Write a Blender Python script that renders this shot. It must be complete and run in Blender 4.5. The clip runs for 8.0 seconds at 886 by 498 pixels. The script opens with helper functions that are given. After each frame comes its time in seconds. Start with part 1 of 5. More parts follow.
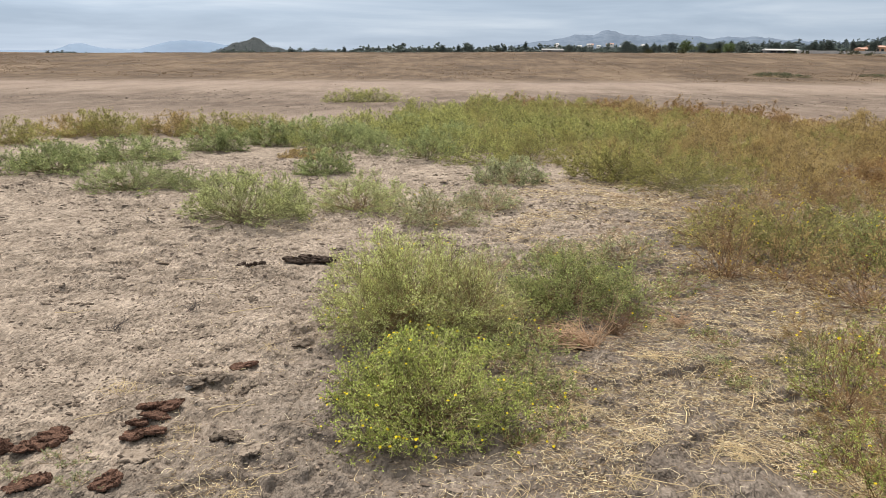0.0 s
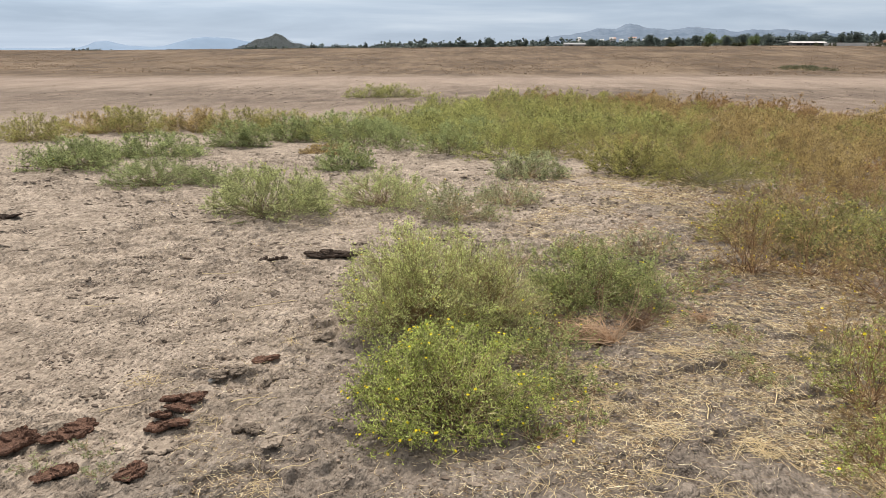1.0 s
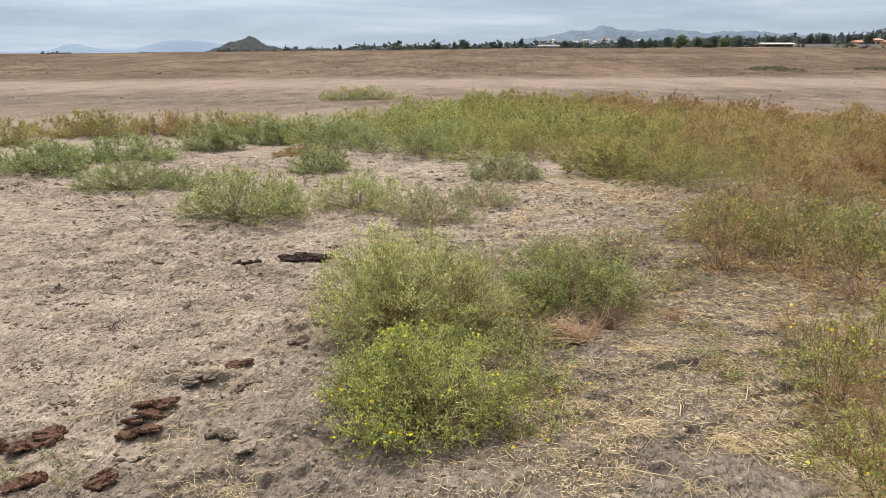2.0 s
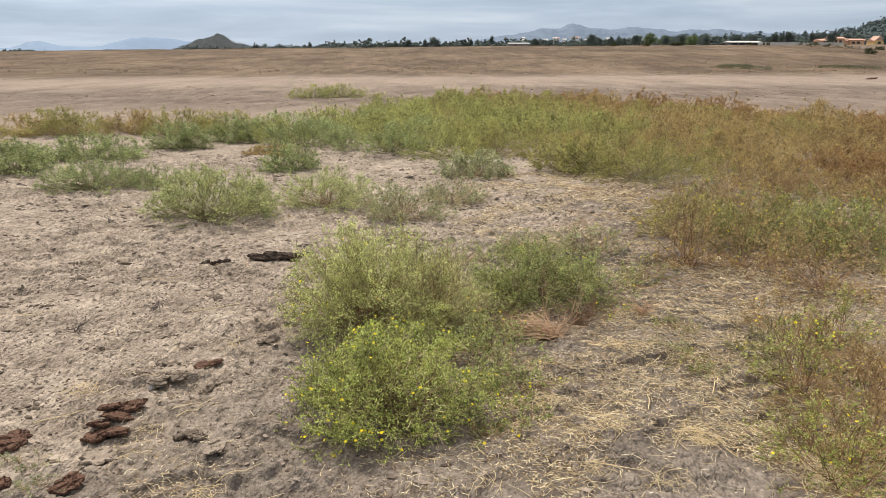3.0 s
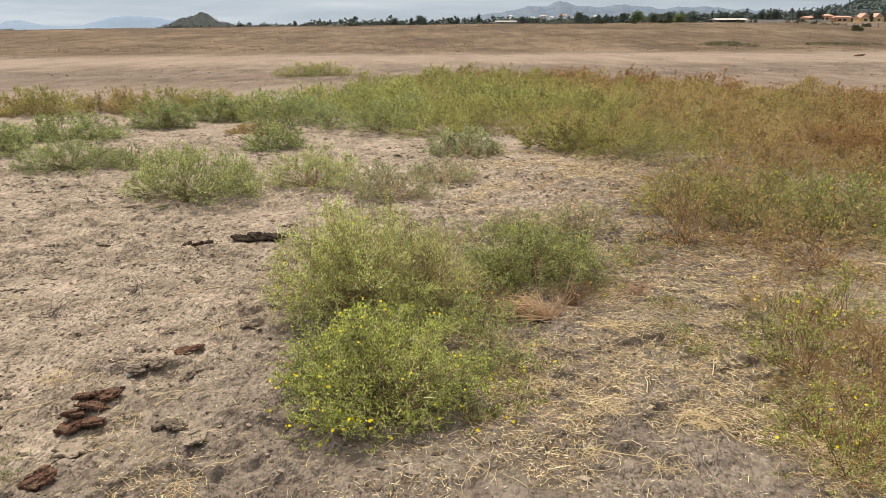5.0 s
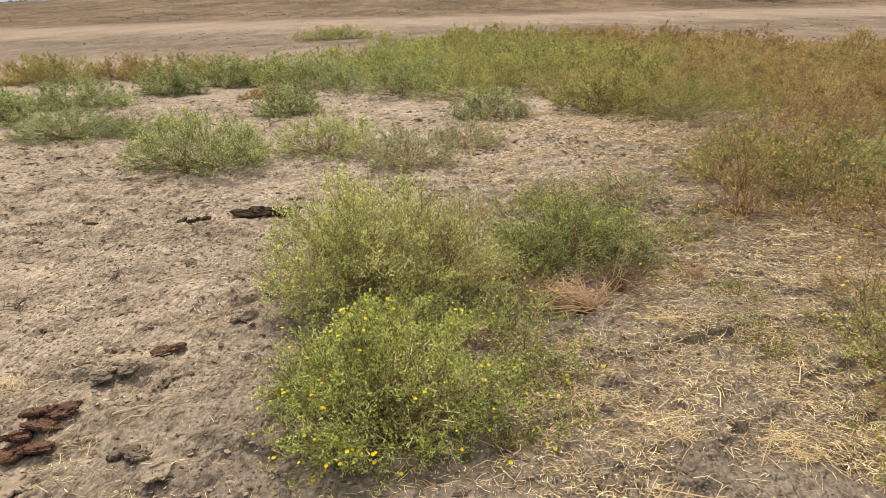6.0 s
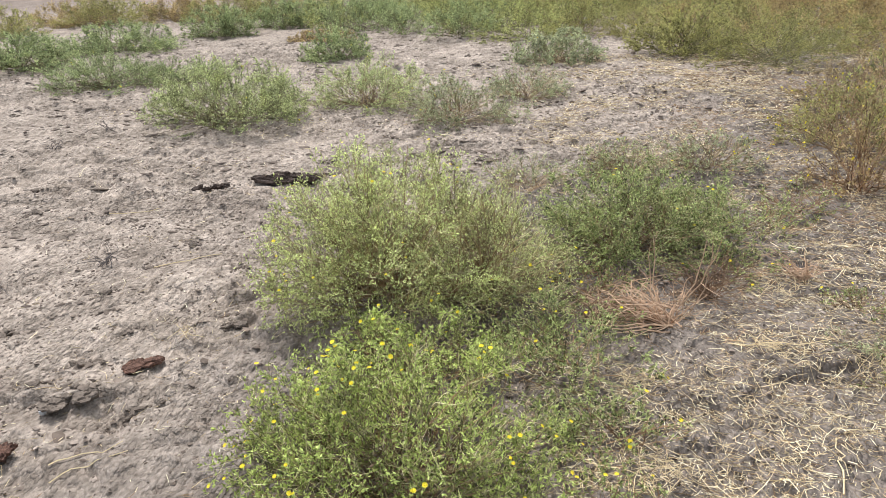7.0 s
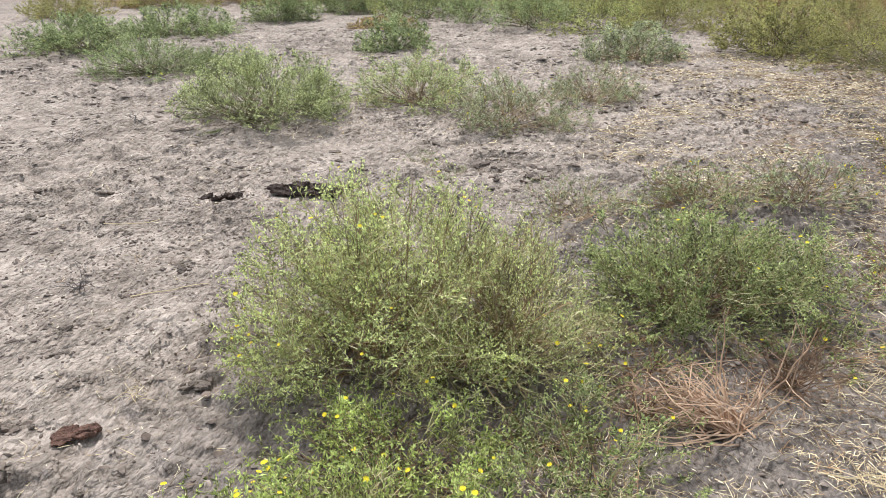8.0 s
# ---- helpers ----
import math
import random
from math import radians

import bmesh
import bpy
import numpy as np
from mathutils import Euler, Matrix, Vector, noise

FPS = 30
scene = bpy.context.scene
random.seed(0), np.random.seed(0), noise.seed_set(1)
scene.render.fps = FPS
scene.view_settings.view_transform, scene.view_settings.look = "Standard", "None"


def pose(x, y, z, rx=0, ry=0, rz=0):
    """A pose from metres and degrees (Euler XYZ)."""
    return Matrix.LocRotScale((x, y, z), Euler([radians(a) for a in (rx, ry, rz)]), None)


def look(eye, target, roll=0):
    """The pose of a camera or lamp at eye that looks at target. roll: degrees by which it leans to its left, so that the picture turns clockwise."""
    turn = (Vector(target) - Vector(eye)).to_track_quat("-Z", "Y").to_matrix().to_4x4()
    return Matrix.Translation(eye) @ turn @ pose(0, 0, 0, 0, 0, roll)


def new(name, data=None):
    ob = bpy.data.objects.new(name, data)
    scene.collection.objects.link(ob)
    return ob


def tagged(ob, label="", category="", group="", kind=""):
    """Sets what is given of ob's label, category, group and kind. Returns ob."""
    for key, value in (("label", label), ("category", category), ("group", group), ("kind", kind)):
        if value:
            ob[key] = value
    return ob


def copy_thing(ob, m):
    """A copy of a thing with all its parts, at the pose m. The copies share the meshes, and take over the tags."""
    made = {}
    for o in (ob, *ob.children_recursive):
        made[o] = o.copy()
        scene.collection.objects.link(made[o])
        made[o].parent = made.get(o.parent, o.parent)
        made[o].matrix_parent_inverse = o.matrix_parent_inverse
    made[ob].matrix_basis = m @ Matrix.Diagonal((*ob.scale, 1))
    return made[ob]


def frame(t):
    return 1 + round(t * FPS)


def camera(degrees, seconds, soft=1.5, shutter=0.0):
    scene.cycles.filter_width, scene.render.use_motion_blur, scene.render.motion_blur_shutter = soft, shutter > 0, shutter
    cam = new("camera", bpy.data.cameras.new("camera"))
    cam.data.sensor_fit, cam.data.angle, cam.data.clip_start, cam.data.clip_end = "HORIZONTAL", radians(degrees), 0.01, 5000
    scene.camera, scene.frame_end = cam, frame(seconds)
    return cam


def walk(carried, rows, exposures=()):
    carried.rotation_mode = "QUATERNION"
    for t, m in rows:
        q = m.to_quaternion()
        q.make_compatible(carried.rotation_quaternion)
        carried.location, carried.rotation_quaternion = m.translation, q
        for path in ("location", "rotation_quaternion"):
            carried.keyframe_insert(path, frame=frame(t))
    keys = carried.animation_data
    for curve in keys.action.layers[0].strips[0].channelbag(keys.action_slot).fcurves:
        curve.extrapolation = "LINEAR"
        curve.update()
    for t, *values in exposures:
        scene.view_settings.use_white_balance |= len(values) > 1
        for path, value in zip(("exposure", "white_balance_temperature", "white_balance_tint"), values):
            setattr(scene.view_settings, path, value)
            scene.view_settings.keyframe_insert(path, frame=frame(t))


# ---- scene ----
cam = camera(61.0, 8.0, soft=0.5)
PATH = [
    (0, (0.026, -0.06, 1.553), (0.004, 1.878, 1.056), 0.6),
    (0.5, (0.029, -0.061, 1.552), (-0.03, 1.873, 1.047), 0.4),
    (1, (0.031, -0.064, 1.55), (-0.047, 1.868, 1.041), 0.2),
    (2.5, (0.055, -0.068, 1.547), (0.083, 1.868, 1.045), -0.0),
    (3, (0.058, -0.069, 1.546), (0.115, 1.864, 1.037), 0.1),
    (3.5, (0.05, -0.06, 1.543), (0.122, 1.87, 1.023), 0.2),
    (4, (0.045, -0.048, 1.538), (0.128, 1.879, 1.012), 0.1),
    (4.5, (0.045, -0.023, 1.529), (0.135, 1.901, 0.989), 0.0),
    (4.7, (0.046, -0.009, 1.519), (0.142, 1.912, 0.969), 0.2),
    (5.8, (0.091, 0.54, 1.417), (0.131, 2.443, 0.804), -1.5),
    (6, (0.096, 0.681, 1.383), (0.112, 2.574, 0.738), -1.2),
    (6.5, (0.112, 1.039, 1.379), (0.073, 2.9, 0.646), -2.4),
    (7, (0.225, 1.391, 1.354), (0.055, 3.22, 0.564), -2.4),
    (7.5, (0.307, 1.672, 1.314), (0.016, 3.459, 0.464), -2.3),
    (8, (0.351, 2.027, 1.323), (-0.005, 3.817, 0.505), -1.9),
]
EXPOSURES = [
    (0, 0.145, 6500, 10), (2.5, 0.165, 6550, 10), (4.5, 0.145, 6800, 10), (5.8, 0.165, 7300, 10), (6.3, 0.185, 7300, 10),
    (6.6, 0.285, 6500, 10), (6.85, 0.385, 5850, 10), (7.5, 0.345, 5650, 10), (8, 0.355, 5600, 10),
]
walk(cam, [(t, look(e, g, r)) for t, e, g, r in PATH], EXPOSURES)

# ---- world: overcast sky, wide soft sun ----
world = bpy.data.worlds.new("overcast_sky")
scene.world = world
world.use_nodes = True
SUN_EL, SUN_AZ = radians(57), radians(-24)


def node(nt, kind, **inputs):
    """Add a node and set its inputs (a socket links, anything else is a value)."""
    n = nt.nodes.new(kind)
    for k, v in inputs.items():
        key = int(k[1:]) if k[0] == "i" and k[1:].isdigit() else k.replace("_", " ")
        if isinstance(v, bpy.types.NodeSocket):
            nt.links.new(v, n.inputs[key])
        else:
            n.inputs[key].default_value = v
    return n


def ramp(nt, fac, stops, mode="LINEAR"):
    n = nt.nodes.new("ShaderNodeValToRGB")
    n.color_ramp.interpolation = mode
    els = n.color_ramp.elements
    while len(els) < len(stops):
        els.new(0.5)
    for e, (p, c) in zip(els, stops):
        e.position = p
        e.color = (c, c, c, 1) if isinstance(c, (int, float)) else (*c, 1)
    nt.links.new(fac, n.inputs[0])
    return n.outputs[0]


def mix(nt, fac, a, b, blend="MIX"):
    n = nt.nodes.new("ShaderNodeMix")
    n.data_type, n.blend_type = "RGBA", blend
    for sock, v in ((n.inputs[0], fac), (n.inputs[6], a), (n.inputs[7], b)):
        if isinstance(v, bpy.types.NodeSocket):
            nt.links.new(v, sock)
        elif isinstance(v, (int, float)):
            sock.default_value = v
        else:
            sock.default_value = (*v, 1)
    return n.outputs[2]


def calc(nt, op, a, b=0.0, c=0.0, clamp=False):
    n = nt.nodes.new("ShaderNodeMath")
    n.operation, n.use_clamp = op, clamp
    for s, v in zip(n.inputs, (a, b, c)):
        if isinstance(v, bpy.types.NodeSocket):
            nt.links.new(v, s)
        else:
            s.default_value = v
    return n.outputs[0]


def noise_tex(nt, vec, scale, detail=4.0, rough=0.6, dist=0.0):
    n = node(nt, "ShaderNodeTexNoise", Scale=scale, Detail=detail, Roughness=rough, Distortion=dist)
    nt.links.new(vec, n.inputs["Vector"])
    return n.outputs["Fac"]


def stretched(nt, vec, sx, sy, sz):
    return node(nt, "ShaderNodeMapping", Vector=vec, Scale=(sx, sy, sz)).outputs[0]


wn = world.node_tree
wn.nodes.clear()
sky = node(wn, "ShaderNodeTexSky")
sky.sky_type, sky.sun_disc, sky.sun_elevation, sky.sun_rotation = "NISHITA", False, SUN_EL, SUN_AZ
way = node(wn, "ShaderNodeTexCoord").outputs["Generated"]
height = node(wn, "ShaderNodeSeparateXYZ", Vector=way).outputs["Z"]
cloud_n = noise_tex(wn, stretched(wn, way, 1.6, 1.6, 16.0), 2.2, 5, 0.55, 0.4)
cloud = ramp(wn, cloud_n, [(0.3, (0.325, 0.410, 0.530)), (0.52, (0.425, 0.517, 0.643)), (0.72, (0.575, 0.655, 0.760))])
lift = ramp(wn, height, [(0.0, 1.0), (0.10, 1.0), (0.45, (1.95, 1.69, 1.40)), (1.0, (2.65, 2.22, 1.78))])
east = node(wn, "ShaderNodeSeparateXYZ", Vector=way).outputs["X"]
thin = ramp(wn, calc(wn, "MULTIPLY_ADD", east, 0.5, 0.5), [(0.20, 1.16), (0.50, 1.0), (0.80, 0.93)])
overcast = mix(wn, 1.0, mix(wn, 1.0, cloud, thin, "MULTIPLY"), lift, "MULTIPLY")
clear = mix(wn, 1.0, sky.outputs[0], (0.10, 0.10, 0.10), "MULTIPLY")
back = node(wn, "ShaderNodeBackground", Color=mix(wn, 0.90, clear, overcast), Strength=1.0)
out = node(wn, "ShaderNodeOutputWorld")
wn.links.new(back.outputs[0], out.inputs[0])

sun = bpy.data.lights.new("sun", "SUN")
sun.energy, sun.angle, sun.color = 5.0, radians(13), (1.0, 0.935, 0.83)
new("sun", sun).matrix_world = look((0, 0, 60), Vector((0, 0, 60)) - Vector((math.sin(SUN_AZ) * math.cos(SUN_EL), math.cos(SUN_AZ) * math.cos(SUN_EL), math.sin(SUN_EL))))


# ---- materials ----
def material(name):
    m = bpy.data.materials.new(name)
    m.use_nodes = True
    m.node_tree.nodes.clear()
    nt = m.node_tree
    pos = node(nt, "ShaderNodeNewGeometry").outputs["Position"]
    return m, nt, pos


def finish(nt, color, rough=0.9, bump=None, strength=0.5, distance=0.01, translucent=0.0, spec=0.2, metal=0.0):
    b = node(nt, "ShaderNodeBsdfPrincipled", Base_Color=color if isinstance(color, bpy.types.NodeSocket) else (*color, 1), Roughness=rough, Metallic=metal)
    b.inputs["Specular IOR Level"].default_value = spec
    if bump is not None:
        bn = node(nt, "ShaderNodeBump", Height=bump, Strength=strength, Distance=distance)
        nt.links.new(bn.outputs[0], b.inputs["Normal"])
    o = node(nt, "ShaderNodeOutputMaterial")
    shader = b.outputs[0]
    if translucent:
        tr = node(nt, "ShaderNodeBsdfTranslucent")
        if isinstance(color, bpy.types.NodeSocket):
            nt.links.new(color, tr.inputs[0])
        else:
            tr.inputs[0].default_value = (*color, 1)
        ms = node(nt, "ShaderNodeMixShader", i0=translucent, i1=shader, i2=tr.outputs[0])
        shader = ms.outputs[0]
    nt.links.new(shader, o.inputs[0])


def leafy(name, stops, patch=(0.55, 1.45), scale=9.0, translucent=0.30, rough=0.6):
    """Foliage: every leaf its own tone, and slow drifts of tone over the plants."""
    m, nt, pos = material(name)
    isle = node(nt, "ShaderNodeNewGeometry").outputs["Random Per Island"]
    c = ramp(nt, isle, stops)
    v = ramp(nt, noise_tex(nt, pos, scale, 3), [(0.36, patch[0]), (0.64, patch[1])])
    c = mix(nt, 1.0, c, v, "MULTIPLY")
    finish(nt, c, rough, translucent=translucent, spec=0.25)
    return m


def plain(name, c0, c1, scale=20.0, rough=0.85, bump=0.4, distance=0.004, fine=4.0, spec=0.2):
    m, nt, pos = material(name)
    n1 = noise_tex(nt, pos, scale, 5)
    n2 = noise_tex(nt, pos, scale * fine, 4)
    f = ramp(nt, calc(nt, "ADD", calc(nt, "MULTIPLY", n1, 0.6), calc(nt, "MULTIPLY", n2, 0.4)), [(0.35, c0), (0.65, c1)])
    finish(nt, f, rough, n2, bump, distance, spec=spec)
    return m


def ground_material():
    """Trodden bare soil: pale dust, grey soil, dark crumbs; dry grass on the rise."""
    m, nt, pos = material("dry_soil")
    xyz = node(nt, "ShaderNodeSeparateXYZ", Vector=pos)
    x, y = xyz.outputs["X"], xyz.outputs["Y"]
    big = noise_tex(nt, pos, 0.55, 4, 0.6)
    mid = noise_tex(nt, pos, 3.2, 6, 0.65)
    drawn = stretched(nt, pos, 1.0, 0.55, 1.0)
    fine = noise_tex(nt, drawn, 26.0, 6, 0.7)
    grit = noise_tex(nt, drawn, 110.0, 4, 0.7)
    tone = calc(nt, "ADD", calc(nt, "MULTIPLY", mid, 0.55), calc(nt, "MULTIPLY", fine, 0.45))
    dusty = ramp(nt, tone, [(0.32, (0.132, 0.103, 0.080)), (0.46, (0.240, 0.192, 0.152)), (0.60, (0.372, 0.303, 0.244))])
    grey = ramp(nt, tone, [(0.32, (0.088, 0.071, 0.060)), (0.47, (0.160, 0.130, 0.107)), (0.62, (0.245, 0.202, 0.167))])
    # the soil is greyer east of the bare trampled strip
    side = calc(nt, "ADD", calc(nt, "MULTIPLY", x, 0.42), calc(nt, "MULTIPLY", big, 2.0))
    side = calc(nt, "ADD", side, calc(nt, "MULTIPLY", calc(nt, "MAXIMUM", calc(nt, "SUBTRACT", 4.2, y), 0.0), 0.20))
    side = calc(nt, "SUBTRACT", side, calc(nt, "MULTIPLY", calc(nt, "MAXIMUM", calc(nt, "SUBTRACT", y, 4.4), 0.0), 0.36))
    near = mix(nt, ramp(nt, side, [(0.55, 0.0), (1.25, 1.0)]), dusty, grey)
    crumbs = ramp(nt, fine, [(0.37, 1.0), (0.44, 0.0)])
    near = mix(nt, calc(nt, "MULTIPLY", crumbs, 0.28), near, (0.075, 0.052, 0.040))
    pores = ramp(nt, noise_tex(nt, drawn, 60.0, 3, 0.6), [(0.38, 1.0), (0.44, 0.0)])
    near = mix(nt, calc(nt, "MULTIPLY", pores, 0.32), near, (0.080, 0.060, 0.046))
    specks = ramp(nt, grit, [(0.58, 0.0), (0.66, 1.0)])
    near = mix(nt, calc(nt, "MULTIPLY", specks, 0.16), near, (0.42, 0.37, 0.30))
    # far pan of bare earth, pinkish tan, streaked
    streak = noise_tex(nt, stretched(nt, pos, 0.50, 0.17, 1.0), 1.0, 8, 0.72)
    pan = ramp(nt, streak, [(0.34, (0.116, 0.086, 0.067)), (0.48, (0.188, 0.143, 0.114)), (0.62, (0.270, 0.210, 0.170))])
    dots = ramp(nt, noise_tex(nt, stretched(nt, pos, 2.6, 0.32, 1.0), 1.0, 5, 0.75), [(0.36, 1.0), (0.43, 0.0)])
    pan = mix(nt, calc(nt, "MULTIPLY", dots, 0.6), pan, (0.085, 0.064, 0.046))
    far = ramp(nt, calc(nt, "MULTIPLY", y, 0.01), [(0.12, 0.0), (0.22, 1.0)])
    base = mix(nt, far, near, pan)
    # a paler trodden way at the foot of the rise, a crumbled dark stretch before it
    foot = calc(nt, "ADD", y, calc(nt, "MULTIPLY", noise_tex(nt, stretched(nt, pos, 0.06, 0.06, 1), 1.0, 5), 16.0))
    foot = calc(nt, "SUBTRACT", foot, calc(nt, "MULTIPLY", x, 0.16))
    band = ramp(nt, calc(nt, "MULTIPLY", foot, 0.01), [(0.40, 0.0), (0.47, 1.0), (0.54, 1.0), (0.58, 0.0)])
    ragged = ramp(nt, noise_tex(nt, stretched(nt, pos, 0.30, 0.06, 1), 1.0, 8, 0.75), [(0.36, 0.25), (0.56, 1.0)])
    base = mix(nt, calc(nt, "MULTIPLY", calc(nt, "MULTIPLY", band, 0.75), ragged), base, (0.275, 0.212, 0.171))
    dark = ramp(nt, calc(nt, "MULTIPLY", foot, 0.01), [(0.28, 0.0), (0.33, 1.0), (0.38, 1.0), (0.42, 0.0)])
    dark = calc(nt, "MULTIPLY", dark, ramp(nt, noise_tex(nt, stretched(nt, pos, 0.50, 0.16, 1), 1.0, 8, 0.75), [(0.42, 0.0), (0.54, 1.0)]))
    base = mix(nt, calc(nt, "MULTIPLY", dark, 0.55), base, (0.080, 0.060, 0.046))
    # dry grassland on the rise beyond
    g1 = noise_tex(nt, stretched(nt, pos, 0.11, 0.055, 1.0), 1.0, 8, 0.72)
    g2 = noise_tex(nt, stretched(nt, pos, 0.9, 0.16, 1.0), 1.0, 6, 0.75)
    gt = calc(nt, "ADD", calc(nt, "MULTIPLY", g1, 0.6), calc(nt, "MULTIPLY", g2, 0.4))
    grass = ramp(nt, gt, [(0.38, (0.056, 0.040, 0.028)), (0.48, (0.105, 0.073, 0.050)), (0.58, (0.178, 0.128, 0.088))])
    edge = calc(nt, "ADD", y, calc(nt, "MULTIPLY", noise_tex(nt, stretched(nt, pos, 0.05, 0.05, 1), 1.0, 4), 22.0))
    edge = calc(nt, "SUBTRACT", edge, calc(nt, "MULTIPLY", x, 0.16))
    base = mix(nt, ramp(nt, calc(nt, "MULTIPLY", edge, 0.01), [(0.56, 0.0), (0.66, 1.0)]), base, grass)
    # loose granules: every crumb its own tone and a rounded back
    wob = node(nt, "ShaderNodeTexNoise", Vector=pos, Scale=35.0)
    shift = node(nt, "ShaderNodeVectorMath", i0=wob.outputs["Color"], i1=(0.012, 0.012, 0.012))
    shift.operation = "MULTIPLY"
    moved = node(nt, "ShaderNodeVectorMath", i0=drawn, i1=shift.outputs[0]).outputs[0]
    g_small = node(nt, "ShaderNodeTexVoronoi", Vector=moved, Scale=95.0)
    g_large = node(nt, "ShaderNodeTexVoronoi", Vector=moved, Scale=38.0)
    tone_s = node(nt, "ShaderNodeSeparateXYZ", Vector=g_small.outputs["Color"]).outputs["X"]
    tone_l = node(nt, "ShaderNodeSeparateXYZ", Vector=g_large.outputs["Color"]).outputs["X"]
    grain = ramp(nt, calc(nt, "ADD", calc(nt, "MULTIPLY", tone_s, 0.55), calc(nt, "MULTIPLY", tone_l, 0.45)), [(0.15, 0.76), (0.5, 1.0), (0.85, 1.24)])
    close = ramp(nt, calc(nt, "MULTIPLY", y, 0.01), [(0.10, 1.0), (0.25, 0.0)])
    base = mix(nt, close, base, mix(nt, 1.0, base, grain, "MULTIPLY"))
    loose = ramp(nt, noise_tex(nt, pos, 1.7, 4), [(0.38, 0.25), (0.6, 1.0)])
    g_h = calc(nt, "ADD", calc(nt, "MULTIPLY", calc(nt, "SUBTRACT", 0.7, g_small.outputs["Distance"]), 0.45), calc(nt, "MULTIPLY", calc(nt, "SUBTRACT", 0.7, g_large.outputs["Distance"]), 0.8))
    h = calc(nt, "ADD", calc(nt, "MULTIPLY", fine, 0.8), calc(nt, "MULTIPLY", g_h, loose))
    finish(nt, base, 0.95, h, 1.0, 0.030, spec=0.1)
    return m


MAT_SOIL = ground_material()
# clods coloured dark enough to stand in also for shade at crust edges
MAT_CLOD = leafy("dark_clods_and_shade", [(0.0, (0.060, 0.043, 0.033)), (0.5, (0.135, 0.101, 0.077)), (1.0, (0.26, 0.208, 0.165))], (0.7, 1.2), 40.0, 0.0, 0.95)
MAT_PEBBLE = leafy("soil_crumbs", [(0.0, (0.10, 0.075, 0.058)), (0.35, (0.165, 0.126, 0.098)), (0.75, (0.235, 0.184, 0.146)), (1.0, (0.33, 0.265, 0.213))], (0.8, 1.2), 30.0, 0.0, 0.95)
MAT_DUNG = plain("dry_dung", (0.070, 0.037, 0.026), (0.250, 0.135, 0.092), 40.0, 0.95, 1.0, 0.025)
MAT_DUNG_DARK = plain("black_dung", (0.026, 0.018, 0.014), (0.135, 0.092, 0.070), 40.0, 0.95, 1.0, 0.025)
MAT_CRUST_DARK = plain("dark_crust", (0.080, 0.060, 0.046), (0.190, 0.150, 0.117), 34.0, 0.95, 0.8, 0.015)
MAT_CRUST = plain("pale_crust", (0.14, 0.108, 0.082), (0.28, 0.225, 0.178), 24.0, 0.95, 0.6, 0.006)
MAT_STRAW = leafy("straw", [(0.0, (0.17, 0.10, 0.055)), (0.28, (0.42, 0.30, 0.16)), (0.6, (0.70, 0.55, 0.32)), (1.0, (0.87, 0.77, 0.53))], (0.8, 1.1), 5.0, 0.1)
MAT_DEAD = leafy("dead_stems", [(0.0, (0.16, 0.076, 0.040)), (0.5, (0.37, 0.230, 0.135)), (1.0, (0.68, 0.53, 0.37))], (0.7, 1.2), 18.0, 0.0)
MAT_DRYGRASS = leafy("dry_grass", [(0.0, (0.19, 0.133, 0.090)), (0.5, (0.25, 0.178, 0.121)), (1.0, (0.33, 0.240, 0.165))], (0.8, 1.2), 0.08, 0.25)
# per tone: the shaded old leaf, the common leaf, the pale leaf; the young tuft
TONES = {
    "lime": ((0.061, 0.072, 0.020), (0.308, 0.358, 0.089), (0.568, 0.635, 0.192), (0.722, 0.770, 0.252), 9.0),
    "khaki": ((0.112, 0.110, 0.043), (0.490, 0.535, 0.190), (0.720, 0.755, 0.305), (0.790, 0.810, 0.355), 8.0),
    "dark": ((0.030, 0.034, 0.018), (0.070, 0.075, 0.040), (0.105, 0.105, 0.060), (0.125, 0.125, 0.070), 2.0),
    "dull": ((0.050, 0.052, 0.030), (0.125, 0.128, 0.075), (0.180, 0.180, 0.105), (0.220, 0.215, 0.125), 2.0),
    "sage": ((0.095, 0.105, 0.042), (0.410, 0.445, 0.190), (0.630, 0.655, 0.310), (0.710, 0.735, 0.350), 9.0),
    "grey": ((0.080, 0.083, 0.046), (0.320, 0.340, 0.176), (0.500, 0.515, 0.290), (0.590, 0.600, 0.350), 8.0),
    "green": ((0.050, 0.060, 0.023), (0.260, 0.300, 0.104), (0.480, 0.525, 0.205), (0.610, 0.645, 0.255), 8.0),
    "meadow": ((0.068, 0.070, 0.022), (0.315, 0.322, 0.108), (0.490, 0.490, 0.180), (0.600, 0.585, 0.225), 4.0),
    "cool": ((0.060, 0.074, 0.032), (0.272, 0.322, 0.136), (0.450, 0.480, 0.220), (0.540, 0.565, 0.265), 6.0),
    "olive": ((0.080, 0.072, 0.024), (0.310, 0.290, 0.098), (0.440, 0.410, 0.150), (0.540, 0.490, 0.190), 4.0),
    "rust": ((0.105, 0.070, 0.030), (0.375, 0.275, 0.116), (0.500, 0.380, 0.170), (0.600, 0.480, 0.215), 4.0),
    "red": ((0.075, 0.040, 0.018), (0.300, 0.180, 0.076), (0.400, 0.260, 0.112), (0.480, 0.340, 0.150), 4.0),
}
FOLIAGE = {t: leafy(t + "_foliage", [(0.0, a), (0.45, b), (1.0, c)], (0.55, 1.35), k, 0.42) for t, (a, b, c, d, k) in TONES.items()}
